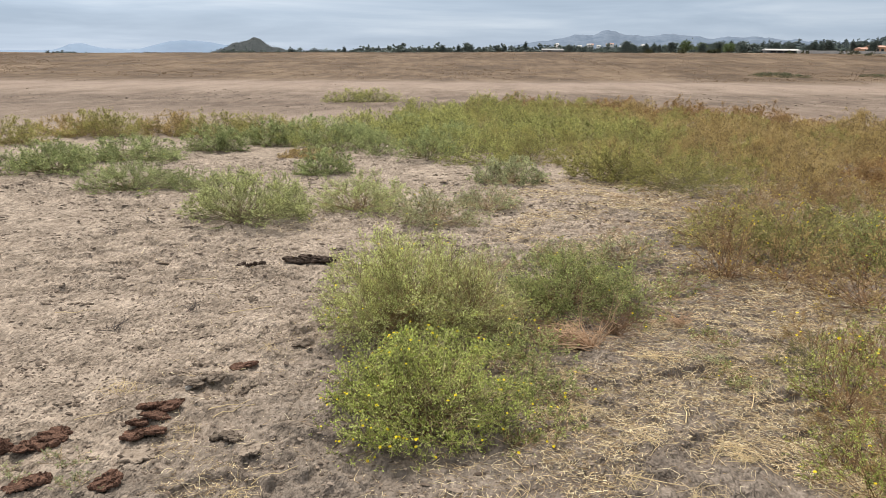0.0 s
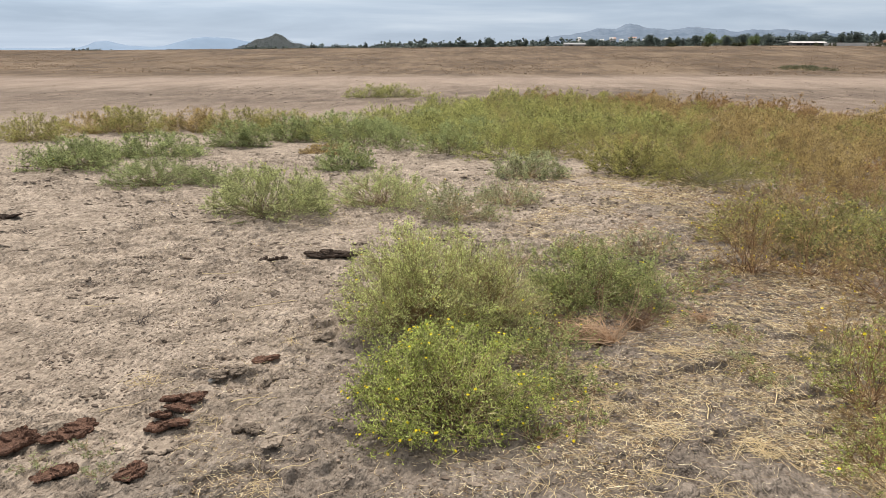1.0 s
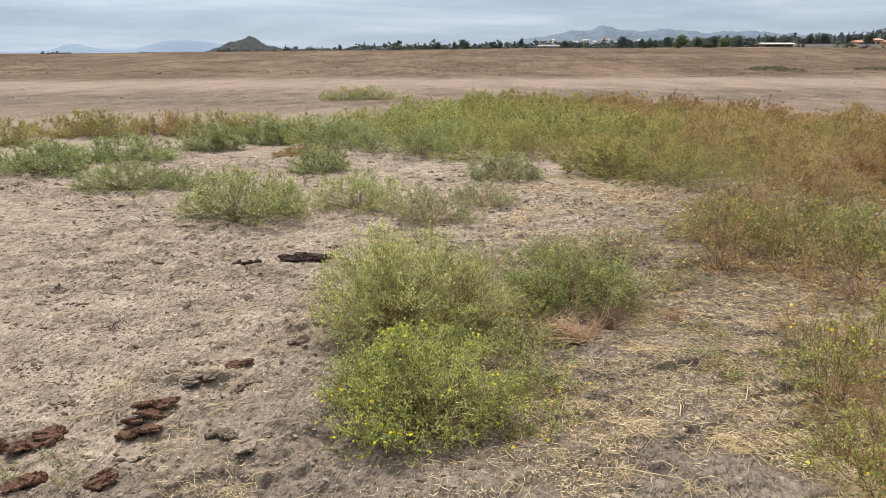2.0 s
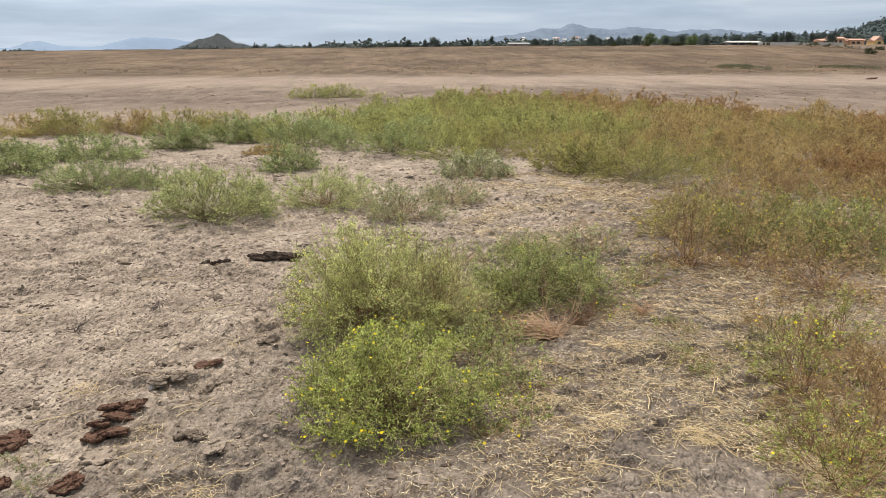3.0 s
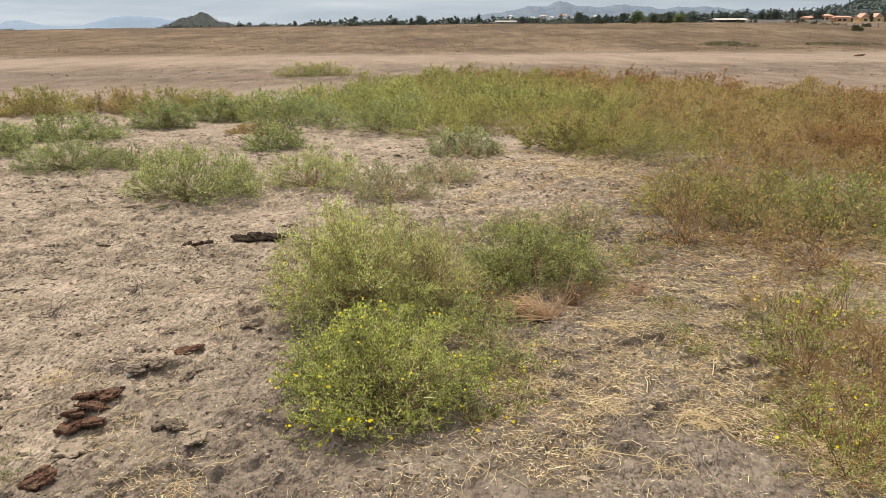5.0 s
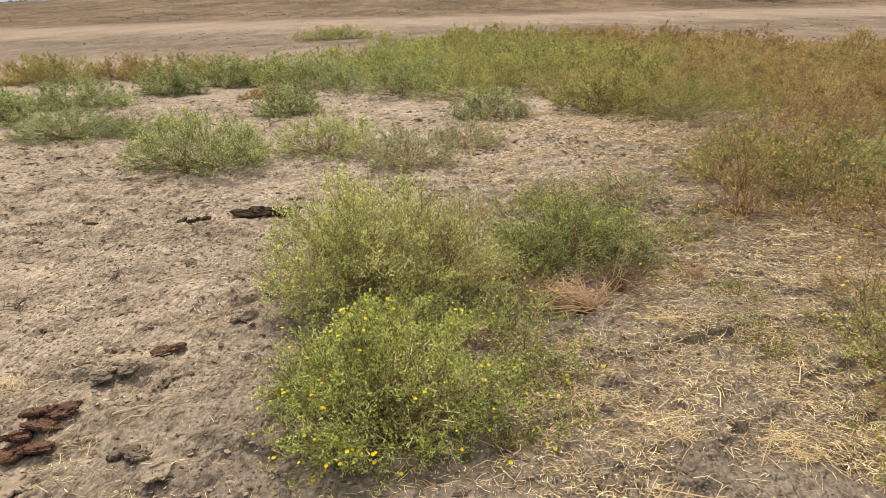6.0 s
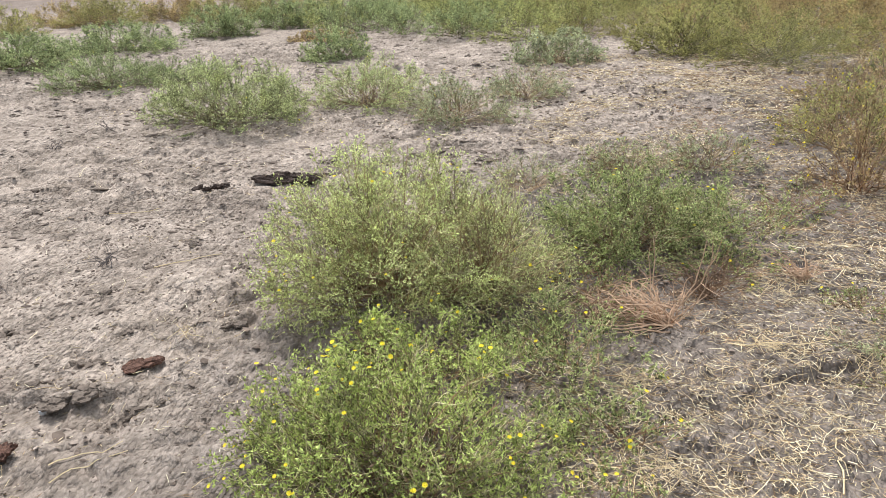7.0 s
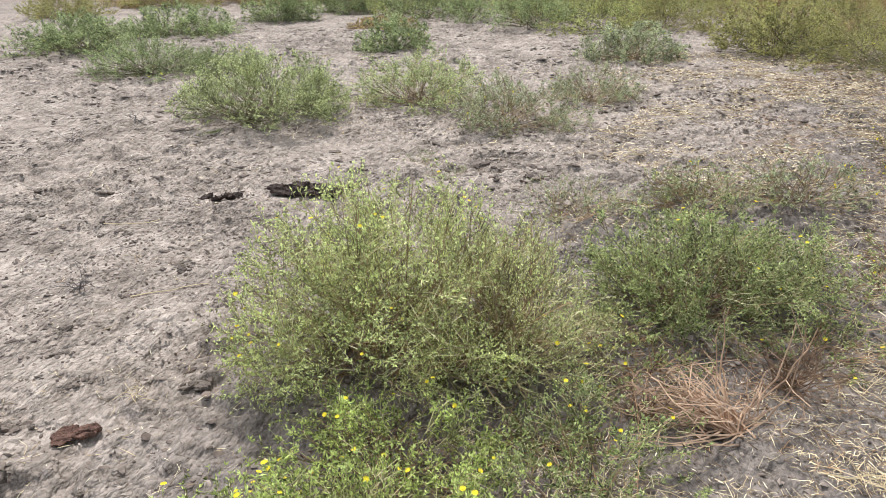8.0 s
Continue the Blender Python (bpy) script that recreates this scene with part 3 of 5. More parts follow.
def flower_mesh():
    """A small yellow daisy: eight rays round a domed disc."""
    V, T = [(0, 0, 0.004)], []
    for k in range(8):
        a = k * math.pi / 4
        c, s = math.cos(a), math.sin(a)
        V += [(0.004 * c, 0.004 * s, 0.002)]
    for k in range(8):
        T.append((0, 1 + k, 1 + (k + 1) % 8))
    for k in range(8):
        a = k * math.pi / 4
        i = len(V)
        for rr, da, z in ((0.003, -0.38, 0.0), (0.0100, -0.36, 0.004), (0.0118, 0.0, 0.003), (0.0100, 0.36, 0.004), (0.003, 0.38, 0.0)):
            V.append((rr * math.cos(a + da), rr * math.sin(a + da), z))
        T += [(i, i + 1, i + 2), (i, i + 2, i + 4), (i + 2, i + 3, i + 4)]
    return tri_mesh("flower", np.array(V), np.array(T), MAT_PETAL)


FLOWER = flower_mesh()


def shrub(name, label, category, x, y, seed, rx, ry, h, tone, wood, flowers=0, blossoms=0, group="", turn=0.0, withered=0, **kw):
    """One shrub with its stems, foliage and flowers, standing on the soil."""
    S, Lf, Tf, tips, dirs, mains = shrub_parts(seed, rx, ry, h, **kw)
    root = new(name)
    root.matrix_world = pose(x, y, float(ground_z(x, y)) - 0.004, 0, 0, turn)
    tagged(root, label, category, group)
    for k, M in enumerate(mains):
        part_mesh("stem", tri_mesh("stem", *M, MAT_STEM[wood if k % 3 else "red"]), root)
    tagged(part_mesh("twig_mass", tri_mesh("twig_mass", *S, MAT_STEM["pale" if mains else wood]), root), kind="stuff")
    part_mesh("foliage", tri_mesh("foliage", *Lf, FOLIAGE[tone]), root)
    tagged(part_mesh("young_foliage", tri_mesh("young_foliage", *Tf, TUFT[tone]), root, "lighter young leaves at the shoot ends"), kind="stuff")
    rng = np.random.default_rng(seed + 999)
    if withered:
        w = units(rng.normal(size=(withered, 3))) * rng.uniform(0.15, 0.66, (withered, 1)) * np.array([rx, ry, h])
        w[:, 2] = np.abs(w[:, 2]) + 0.004
        size = rng.uniform(0.6, 1.4, withered)
        part_mesh("dry_leaves", tri_mesh("dry_leaves", *blades(w, rng.normal(size=w.shape), 0.014 * size, 0.005 * size, rng), MAT_WITHERED), root, "withered brown inner leaves")
    outer = np.argsort(-((tips[:, 0] / rx) ** 2 + (tips[:, 1] / ry) ** 2 + (tips[:, 2] / h) ** 2))
    pool = outer[: max(len(outer) // 3, flowers + blossoms)]
    chosen = rng.choice(pool, min(len(pool), flowers + blossoms), replace=False)
    for k in chosen[:flowers]:
        f = new("flower", FLOWER)
        f.parent = root
        d = Vector(dirs[k]) + Vector((0, -0.3, 1.4))
        f.matrix_local = Matrix.Translation(tips[k] + 0.012 * dirs[k]) @ d.to_track_quat("Z", "Y").to_matrix().to_4x4() @ Matrix.Scale(float(rng.uniform(0.38, 0.64)), 4)
    rest = chosen[flowers:]
    if len(rest):
        B = merge(*[blades(tips[rest], dirs[rest] + rng.normal(size=(len(rest), 3)) * 1.2, 0.012, 0.012, rng) for _ in range(2)])
        tagged(part_mesh("blossoms", tri_mesh("blossoms", *B, MAT_PETAL), root), "tiny yellow blossoms", kind="stuff")
    return root


SHRUB = "flowering_shrub"
# the clump close by
FINE = (0.0125, 0.0044)
shrub(SHRUB, "rounded lime-green flowering weed with small yellow daisies", "shrub", -0.06, 2.96, 101, 0.46, 0.42, 0.365, "lime", "green", flowers=125, withered=3500, stems=140, branches=9, shoots=4000, leaves=40000, leaf=FINE, stem_r=0.0017, split=True, gaps=0.34)
shrub(SHRUB, "taller yellow-green weed with tan wiry stems", "shrub", -0.25, 4.02, 102, 0.47, 0.46, 0.56, "khaki", "tan", flowers=46, withered=1500, hollow=0.3, stems=150, branches=9, shoots=4500, leaves=50000, leaf=(0.0115, 0.0042), stem_r=0.0018, split=True, gaps=0.30)
shrub(SHRUB, "low green growth filling in between two bushes", "shrub", -0.10, 3.46, 108, 0.34, 0.24, 0.22, "lime", "green", flowers=14, withered=1500, stems=60, branches=6, shoots=800, leaves=9000, leaf=FINE, stem_r=0.0016, split=True, gaps=0.45)
shrub(SHRUB, "half-dried weed with bare tan stems and few leaves", "shrub", 0.12, 4.04, 107, 0.36, 0.38, 0.48, "khaki", "tan", flowers=12, withered=1200, hollow=0.3, stems=120, branches=8, shoots=2000, leaves=14000, leaf=(0.0105, 0.0038), stem_r=0.0020, split=True)
shrub(SHRUB, "green weed beside a tangle of dead stems", "shrub", 0.73, 4.48, 103, 0.42, 0.36, 0.37, "green", "green", flowers=14, withered=2200, stems=100, branches=8, shoots=2900, leaves=32000, leaf=FINE, stem_r=0.0017, split=True)
shrub(SHRUB, "thin sparse weed behind the dead stems", "shrub", 1.18, 4.60, 105, 0.36, 0.30, 0.25, "green", "tan", flowers=9, stems=50, branches=7, shoots=800, leaves=7500, leaf=FINE, stem_r=0.0016, split=True)
shrub(SHRUB, "thin grey-green sprawling weed between the bushes", "shrub", 0.42, 3.48, 104, 0.28, 0.40, 0.20, "green", "green", flowers=10, stems=60, branches=6, shoots=800, leaves=8000, leaf=FINE, stem_r=0.0016, split=True, gaps=0.42)
shrub("shrub", "small wispy weed with thin stems", "shrub", 0.30, 5.30, 106, 0.36, 0.26, 0.20, "grey", "tan", stems=34, branches=4, shoots=260, leaves=1500, leaf=FINE, stem_r=0.0016, split=True)
shrub("shrub", "small wispy weed with thin stems", "shrub", 0.85, 5.45, 109, 0.34, 0.24, 0.19, "green", "tan", stems=34, branches=4, shoots=260, leaves=1500, leaf=FINE, stem_r=0.0016, split=True)
for k, (x, y, rx, ry, h, n) in enumerate([(0.52, 3.12, 0.20, 0.18, 0.12, 1300), (0.30, 3.62, 0.20, 0.16, 0.13, 1300), (1.10, 4.22, 0.20, 0.16, 0.12, 1000), (0.45, 4.18, 0.22, 0.18, 0.15, 1400), (1.45, 4.72, 0.24, 0.18, 0.14, 1000), (1.00, 4.95, 0.26, 0.20, 0.16, 1100), (0.05, 4.75, 0.22, 0.18, 0.13, 800), (0.58, 4.02, 0.20, 0.16, 0.13, 1100), (1.62, 4.95, 0.24, 0.18, 0.15, 900), (0.46, 2.86, 0.16, 0.14, 0.10, 900), (0.30, 2.72, 0.14, 0.12, 0.09, 700), (1.50, 3.92, 0.15, 0.13, 0.09, 600), (1.42, 3.45, 0.14, 0.12, 0.08, 600)]):
    shrub(SHRUB, "low dark green weed creeping over litter", "shrub", x, y, 130 + k, rx, ry, h, "green", "red", flowers=4, group="creeping weeds", stems=26, branches=4, shoots=200, hollow=0.2, leaves=n, leaf=FINE, stem_r=0.0014)
for k, (x, y, r) in enumerate([(-1.33, 2.36, 0.10), (-1.46, 2.54, 0.12), (-1.62, 2.44, 0.10), (1.36, 3.62, 0.13), (1.50, 3.30, 0.12), (0.98, 4.36, 0.16), (-0.55, 6.05, 0.16), (-0.35, 5.85, 0.14)]):
    shrub("weed_sprout", "small grey-green sprout among litter", "weed", x, y, 180 + k, r, r * 0.8, r * 0.5, "grey", "tan", group="sprouts", stems=16, branches=4, shoots=90, hollow=0.2, leaves=520, leaf=(0.0105, 0.0030), stem_r=0.0010)
MID = [
    ("pale sage-green dome of dense foliage on bare soil", -1.93, 6.98, 0.68, 0.60, 0.45, "sage", "green", 21000),
    ("spreading sage-green bush with bare woody base", -0.93, 7.62, 0.56, 0.42, 0.40, "sage", "tan", 11000),
    ("sparse grey-green weed with wiry stems", -0.14, 6.95, 0.58, 0.38, 0.30, "grey", "tan", 6500),
    ("sparse grey-green weed with wiry stems", 0.42, 7.75, 0.36, 0.30, 0.36, "grey", "tan", 3200),
    ("low dark green cushion bush on bare soil", -3.72, 8.55, 0.62, 0.50, 0.30, "cool", "green", 12000),
    ("low green weed sprawling over soil", -3.05, 8.80, 0.45, 0.35, 0.22, "cool", "green", 5000),
    ("bluish green cushion bush on bare soil", -5.30, 9.75, 0.75, 0.55, 0.36, "cool", "green", 12000),
    ("green cushion bush with flat crown", -4.75, 11.00, 0.85, 0.55, 0.35, "cool", "green", 12000),
    ("small grey-green bush on bare soil", -1.70, 10.00, 0.42, 0.35, 0.34, "cool", "green", 6000),
    ("small grey-green bush on bare soil", 0.75, 9.40, 0.48, 0.36, 0.34, "grey", "tan", 6000),
    ("olive bush at the edge of the thicket", -7.60, 12.90, 0.75, 0.55, 0.44, "olive", "tan", 9000),
    ("olive-brown bush in the far row", -6.50, 14.20, 0.95, 0.60, 0.46, "olive", "tan", 11000),
    ("olive-brown bush in the far row", -7.40, 14.60, 0.80, 0.60, 0.36, "rust", "tan", 8000),
    ("olive bush in the far row", -5.40, 14.60, 0.80, 0.60, 0.42, "rust", "tan", 9000),
    ("olive bush in the far row", -4.50, 14.40, 0.80, 0.60, 0.46, "olive", "tan", 9000),
    ("green bush in front of the olive row", -3.95, 12.40, 0.60, 0.45, 0.42, "cool", "green", 9000),
    ("green bush in front of the olive row", -3.20, 13.20, 0.55, 0.45, 0.45, "cool", "green", 8000),
    ("olive bush in the far row", -3.60, 14.80, 0.80, 0.60, 0.42, "olive", "tan", 9000),
    ("dry reddish low weed on bare soil", -2.20, 11.60, 0.50, 0.35, 0.13, "rust", "red", 2500),
    ("lone light green tuft out on the bare pan", -3.55, 26.20, 1.00, 0.80, 0.42, "meadow", "green", 7000),
    ("lone light green tuft out on the bare pan", -2.60, 26.50, 0.90, 0.80, 0.46, "meadow", "green", 6000),
    ("yellow-green bush at the thicket's corner", 2.75, 9.00, 0.80, 0.60, 0.52, "olive", "green", 13000),
    ("yellow-green bush at the thicket's corner", 2.15, 9.80, 0.65, 0.55, 0.48, "olive", "green", 10000),
    ("olive-green weed with yellow flowers", 2.80, 5.80, 0.56, 0.46, 0.42, "olive", "green", 6500),
    ("olive-green weed with yellow flowers", 3.40, 5.55, 0.56, 0.46, 0.42, "green", "red", 7500),
    ("rusty open weed with upright red stems", 2.05, 5.30, 0.32, 0.28, 0.48, "rust", "red", 1200),
    ("olive open weed with red stems", 2.35, 6.30, 0.46, 0.40, 0.40, "olive", "red", 1700),
    ("small olive weed on grey soil", 1.35, 5.60, 0.34, 0.26, 0.22, "grey", "tan", 1300),
    ("small grey weed on grey soil", 0.95, 5.60, 0.34, 0.24, 0.18, "grey", "tan", 1200),
    ("rusty open weed with red stems", 3.00, 6.60, 0.55, 0.45, 0.38, "rust", "red", 2600),
]
for k, (label, x, y, rx, ry, h, tone, wood, n) in enumerate(MID):
    big = y > 9
    shrub("shrub", label, "shrub", x, y, 300 + k, rx, ry, h, tone, wood, blossoms=(0 if y > 12 else 30 if y < 7 and x > 2 else 8), stems=90 if n > 8000 else 60, branches=5, shoots=n // 6, hollow=0.50, gaps=0.16,
          leaves=int(n * (1.6 if big else 2.1)), leaf=(0.0245, 0.0094) if big else (0.0142, 0.0054), stem_r=0.0026 if big else 0.002, fine_wood=y < 7.0, withered=n // 16)


def inside(x, y, poly):
    hit = False
    for (x0, y0), (x1, y1) in zip(poly, poly[1:] + poly[:1]):
        if (y0 > y) != (y1 > y) and x < (x1 - x0) * (y - y0) / (y1 - y0) + x0:
            hit = not hit
    return hit


def scatter(poly, gap, most, seed):
    """Places inside an outline, no two nearer than the gap."""
    rng = random.Random(seed)
    xs, ys = [p[0] for p in poly], [p[1] for p in poly]
    spots = []
    for _ in range(most * 40):
        x, y = rng.uniform(min(xs), max(xs)), rng.uniform(min(ys), max(ys))
        g = gap * (0.75 + 0.25 * y / 10)
        if inside(x, y, poly) and all((x - a) ** 2 + (y - b) ** 2 > g * g for a, b in spots):
            spots.append((x, y))
            if len(spots) == most:
                break
    return spots


def plant_out(spots, kinds, choose, seed, lo=0.85, hi=1.2):
    """Set out copies of a few grown plants, each turned and scaled."""
    rng = random.Random(seed)
    grown = {}
    for x, y in spots:
        tone = choose(x, y)
        k = rng.randrange(len(kinds[tone]))
        s = rng.uniform(lo, hi)
        m = pose(x, y, float(ground_z(x, y)) - 0.008, 0, 0, rng.uniform(0, 360)) @ Matrix.Diagonal((s, s, s * rng.uniform(0.75, 1.2), 1))
        if (tone, k) not in grown:
            grown[tone, k] = kinds[tone][k](x, y)
            grown[tone, k].matrix_basis = m
        else:
            copy_thing(grown[tone, k], m).matrix_basis = m


def kind_of(label, seed, rx, ry, h, tone, wood, **kw):
    return lambda x, y: shrub(kw.get("called", "shrub"), label, "shrub", x, y, seed, rx, ry, h, tone, wood, **{k: v for k, v in kw.items() if k != "called"})


# low flowering weeds at the edge of the path
LOW = dict(called=SHRUB, group="low weeds", stems=40, branches=5, shoots=420, hollow=0.25, leaf=(0.0100, 0.0036), stem_r=0.0015, gaps=0.36)
plant_out(scatter([(1.62, 2.1), (1.52, 2.7), (1.60, 3.2), (1.80, 3.75), (2.45, 3.95), (2.75, 3.3), (2.5, 2.1)], 0.31, 18, 3), {
    "rust": [kind_of("low rusty weed with yellow daisies over dry litter", 501, 0.26, 0.25, 0.24, "rust", "red", flowers=10, leaves=2500, **LOW), kind_of("low rusty weed with yellow daisies over dry litter", 502, 0.26, 0.26, 0.19, "rust", "red", flowers=6, leaves=2000, **LOW)],
    "red": [kind_of("low reddish drying weed over dry litter", 503, 0.26, 0.25, 0.17, "red", "red", flowers=4, leaves=1800, **LOW)],
    "olive": [kind_of("low olive weed with yellow daisies", 504, 0.26, 0.25, 0.26, "olive", "green", flowers=8, leaves=2800, **LOW)],
    "lime": [kind_of("small bright green weed with yellow daisies", 505, 0.24, 0.22, 0.27, "lime", "red", flowers=10, leaves=3400, **LOW)],
}, lambda x, y: random.Random(int(x * 977 + y * 131)).choice(("rust", "olive", "rust", "red", "rust", "lime")), 5)

# open weedy margin between path and thicket
EDGE = dict(group="weedy margin", stems=50, branches=4, shoots=420, hollow=0.2, leaf=(0.0150, 0.0056), stem_r=0.0018, blossoms=9, gaps=0.30)
plant_out(scatter([(2.1, 5.5), (2.4, 4.8), (3.1, 4.4), (4.6, 5.2), (6.2, 7.4), (4.5, 7.9), (3.9, 8.6), (3.2, 8.0), (2.7, 7.4), (2.3, 6.4)], 0.60, 28, 6), {
    "rust": [kind_of("rusty open weed in the weedy margin", 521, 0.42, 0.38, 0.38, "rust", "red", leaves=2900, **EDGE), kind_of("rusty open weed in the weedy margin", 522, 0.38, 0.38, 0.30, "rust", "tan", leaves=2400, **EDGE)],
    "olive": [kind_of("olive weed in the weedy margin", 523, 0.42, 0.40, 0.40, "olive", "tan", leaves=4300, **EDGE)],
    "green": [kind_of("green weed in the weedy margin", 524, 0.42, 0.40, 0.40, "meadow", "green", leaves=4300, **EDGE)],
}, lambda x, y: random.Random(int(x * 577 + y * 331)).choice(("rust", "olive", "rust", "rust") if y > 7.0 or x < 2.7 else ("rust", "olive", "green", "green")), 7)

# the thicket: many plants from a few grown ones
THICKET = [(-2.7, 13.4), (-1.8, 12.2), (-0.6, 11.3), (0.4, 11.0), (1.5, 11.4), (2.2, 10.4), (3.3, 9.3), (4.2, 8.2), (4.6, 7.2), (6.5, 7.6), (9.5, 11.0), (12.0, 15.0), (9.8, 16.4), (7.7, 19.2), (5.0, 23.6), (1.5, 24.2), (-0.8, 20.5), (-2.2, 14.8)]


def thicket_tone(x, y):
    n = float(fbm(np.array([x / 1.7]), np.array([y / 1.7]), 2, 61)[0])
    dry = 4.0 * (x / y - 0.33) + 0.09 * max(y - 14.0, 0.0) + 1.8 * (n - 0.5) + random.Random(int(x * 1009 + y * 9173)).uniform(-0.45, 0.45)
    if y > 16.5 and dry > 0.25:
        return "red"
    return "cool" if dry < -1.9 else "green" if dry < -0.75 else "olive" if dry < 0.05 else "rust" if dry < 1.15 else "red"


def bulk(leaves, leaf, **kw):
    """The thicket's kinds of plant, at one fineness of leaf."""
    kw = dict(group="thicket", blossoms=3, stems=44, branches=4, shoots=900, leaves=leaves, leaf=leaf, stem_r=0.0026, hollow=0.5, shoot=0.18, fine_wood=False, gaps=0.2, **kw)
    return {
        "cool": [kind_of("grey-green bushy weed in a dense thicket", 710, 0.60, 0.56, 0.36, "cool", "green", **kw)],
        "green": [kind_of("light green bushy weed in a dense thicket", 711 + k, 0.60, 0.56, 0.42, "meadow", "green", **kw) for k in range(2)],
        "olive": [kind_of("yellow-olive bushy weed in a dense thicket", 720 + k, 0.60, 0.56, 0.42, "olive", "tan", **kw) for k in range(2)],
        "rust": [kind_of("rusty brown drying weed in a dense thicket", 730 + k, 0.60, 0.56, 0.40, "rust", "tan", **kw) for k in range(2)],
        "red": [kind_of("reddish dried weed in a dense thicket", 740, 0.58, 0.56, 0.38, "red", "red", **kw)],
    }


SPOTS = [p for p in scatter(THICKET, 0.60, 270, 4) if p[0] < 0.70 * p[1] + 1.0]
plant_out([p for p in SPOTS if p[1] < 13.5], bulk(8600, (0.0210, 0.0078)), thicket_tone, 8, 0.75, 1.22)
plant_out([p for p in SPOTS if p[1] >= 13.5], bulk(4600, (0.030, 0.0115)), thicket_tone, 9, 0.75, 1.22)


# ---- dead stem tangle ----
def tangle(name, x, y, seed, n, reach, height, thick, mat, label, fan=(0.0, 180.0), rising=(), flat=0.30, bend=0.28, loose=0.0):
    """Bare dead stems fanning low from one root over the arc given (its middle and half width, in degrees); rising: ways of the
    few that stand up. Each stem has its side twigs."""
    rng = np.random.default_rng(seed)
    root = new(name)
    root.matrix_world = pose(x, y, float(ground_z(x, y)))
    tagged(root, label, "dead plant")
    for i in range(n + len(rising)):
        up = i >= n
        a = radians(rising[i - n]) if up else radians(fan[0] + fan[1] * rng.uniform(-1, 1))
        r = reach * (rng.uniform(0.35, 0.55) if up else rng.uniform(0.4, 1.15))
        hgt = height * (rng.uniform(0.75, 1.1) if up else rng.uniform(0.03, flat))
        way = np.array([math.cos(a), math.sin(a), 0])
        p0 = np.array([rng.normal(0, 0.02 + loose * reach), rng.normal(0, 0.02 + loose * reach), 0.0])
        p2 = way * r * np.array([1, 0.9, 0]) + np.array([0, 0, hgt])
        if up:
            p1 = p0 + way * r * 1.25 + np.array([0, 0, 0.22 * hgt])
            p2[:2] += rng.normal(0, 0.03, 2)
        else:
            p1 = p0 * 0.4 + p2 * 0.6 + np.array([rng.normal(0, bend * reach), rng.normal(0, bend * reach), 0.03 + 0.4 * hgt])
        pts = [(1 - u) ** 2 * p0 + 2 * u * (1 - u) * p1 + u * u * p2 + rng.normal(0, 0.003, 3) for u in np.linspace(0, 1, 8)]
        stem = part_mesh("stem", tri_mesh("stem", *pipe(pts, [thick * (1.25 - 0.1 * k) for k in range(8)]), mat), root)
        for k in range(3, 7):
            if rng.random() < 0.28:
                e = pts[k] + rng.normal(0, 0.2 * reach, 3) * np.array([1, 1, 0.5]) + np.array([0, 0, 0.02])
                e[2] = max(e[2], 0.004)
                part_mesh("twig", tri_mesh("twig", *pipe([pts[k], (pts[k] + e) / 2 + rng.normal(0, 0.004, 3), e], [thick * 0.5, thick * 0.45, thick * 0.3], 3), mat), stem)
    return root


tangle("dead_weed", 0.78, 3.78, 1, 52, 0.31, 0.32, 0.0027, MAT_DEAD, "tangle of bare tan and reddish dead stems", (172, 58), (8, 20, 32, 95, 110))
tangle("dead_weed", 0.78, 3.80, 5, 20, 0.17, 0.14, 0.0020, MAT_DEAD, "short dead stems crowded round one root", (120, 150), (150, 170, 60), 0.8)
tangle("dead_weed", 0.54, 3.80, 4, 60, 0.14, 0.12, 0.0012, MAT_WITHERED, "wispy mat of dry reddish brown twigs", flat=0.9)
tangle("dead_weed", 0.98, 4.02, 6, 70, 0.20, 0.16, 0.0014, MAT_WITHERED, "wispy mat of dry reddish brown twigs", flat=0.9)
tangle("dead_weed", 1.39, 4.17, 2, 34, 0.15, 0.14, 0.0016, MAT_DEAD, "small tangle of bare reddish stems", flat=0.7)
tangle("dead_weed", 0.66, 5.50, 7, 5, 0.34, 0.10, 0.0030, MAT_DEAD, "bare pale branch lying over litter", (20, 30))
for k, (x, y) in enumerate([(-2.95, 6.3), (-2.85, 6.9), (-1.58, 4.35), (-2.45, 7.0), (-1.9, 4.0), (-3.9, 6.2)]):
    tangle("dead_sprig", x, y, 20 + k, 9, 0.11, 0.10, 0.0016, MAT_POST, "small leafless dark sprig on bare soil", (90, 180), (60, 110), 0.6)


for k, (x, y, n, r) in enumerate([(-1.53, 3.20, 34, 0.10), (-1.09, 2.83, 18, 0.08), (1.18, 2.66, 44, 0.13), (-0.72, 2.30, 18, 0.09), (1.09, 3.56, 26, 0.12), (1.39, 3.50, 26, 0.12), (1.25, 4.05, 24, 0.12), (0.62, 2.95, 20, 0.10), (0.95, 2.36, 30, 0.13), (0.70, 2.46, 30, 0.13), (0.30, 2.35, 16, 0.10), (-0.95, 3.72, 10, 0.06), (1.55, 2.36, 40, 0.14), (0.85, 2.72, 24, 0.12), (0.62, 3.42, 20, 0.10)]):
    tangle("straw_tuft", x, y, 60 + k, int(n * 0.7), r * 0.72, 0.05, 0.0010, MAT_STRAW, "flattened tuft of pale dry straw", flat=0.8, bend=0.6, loose=0.45)


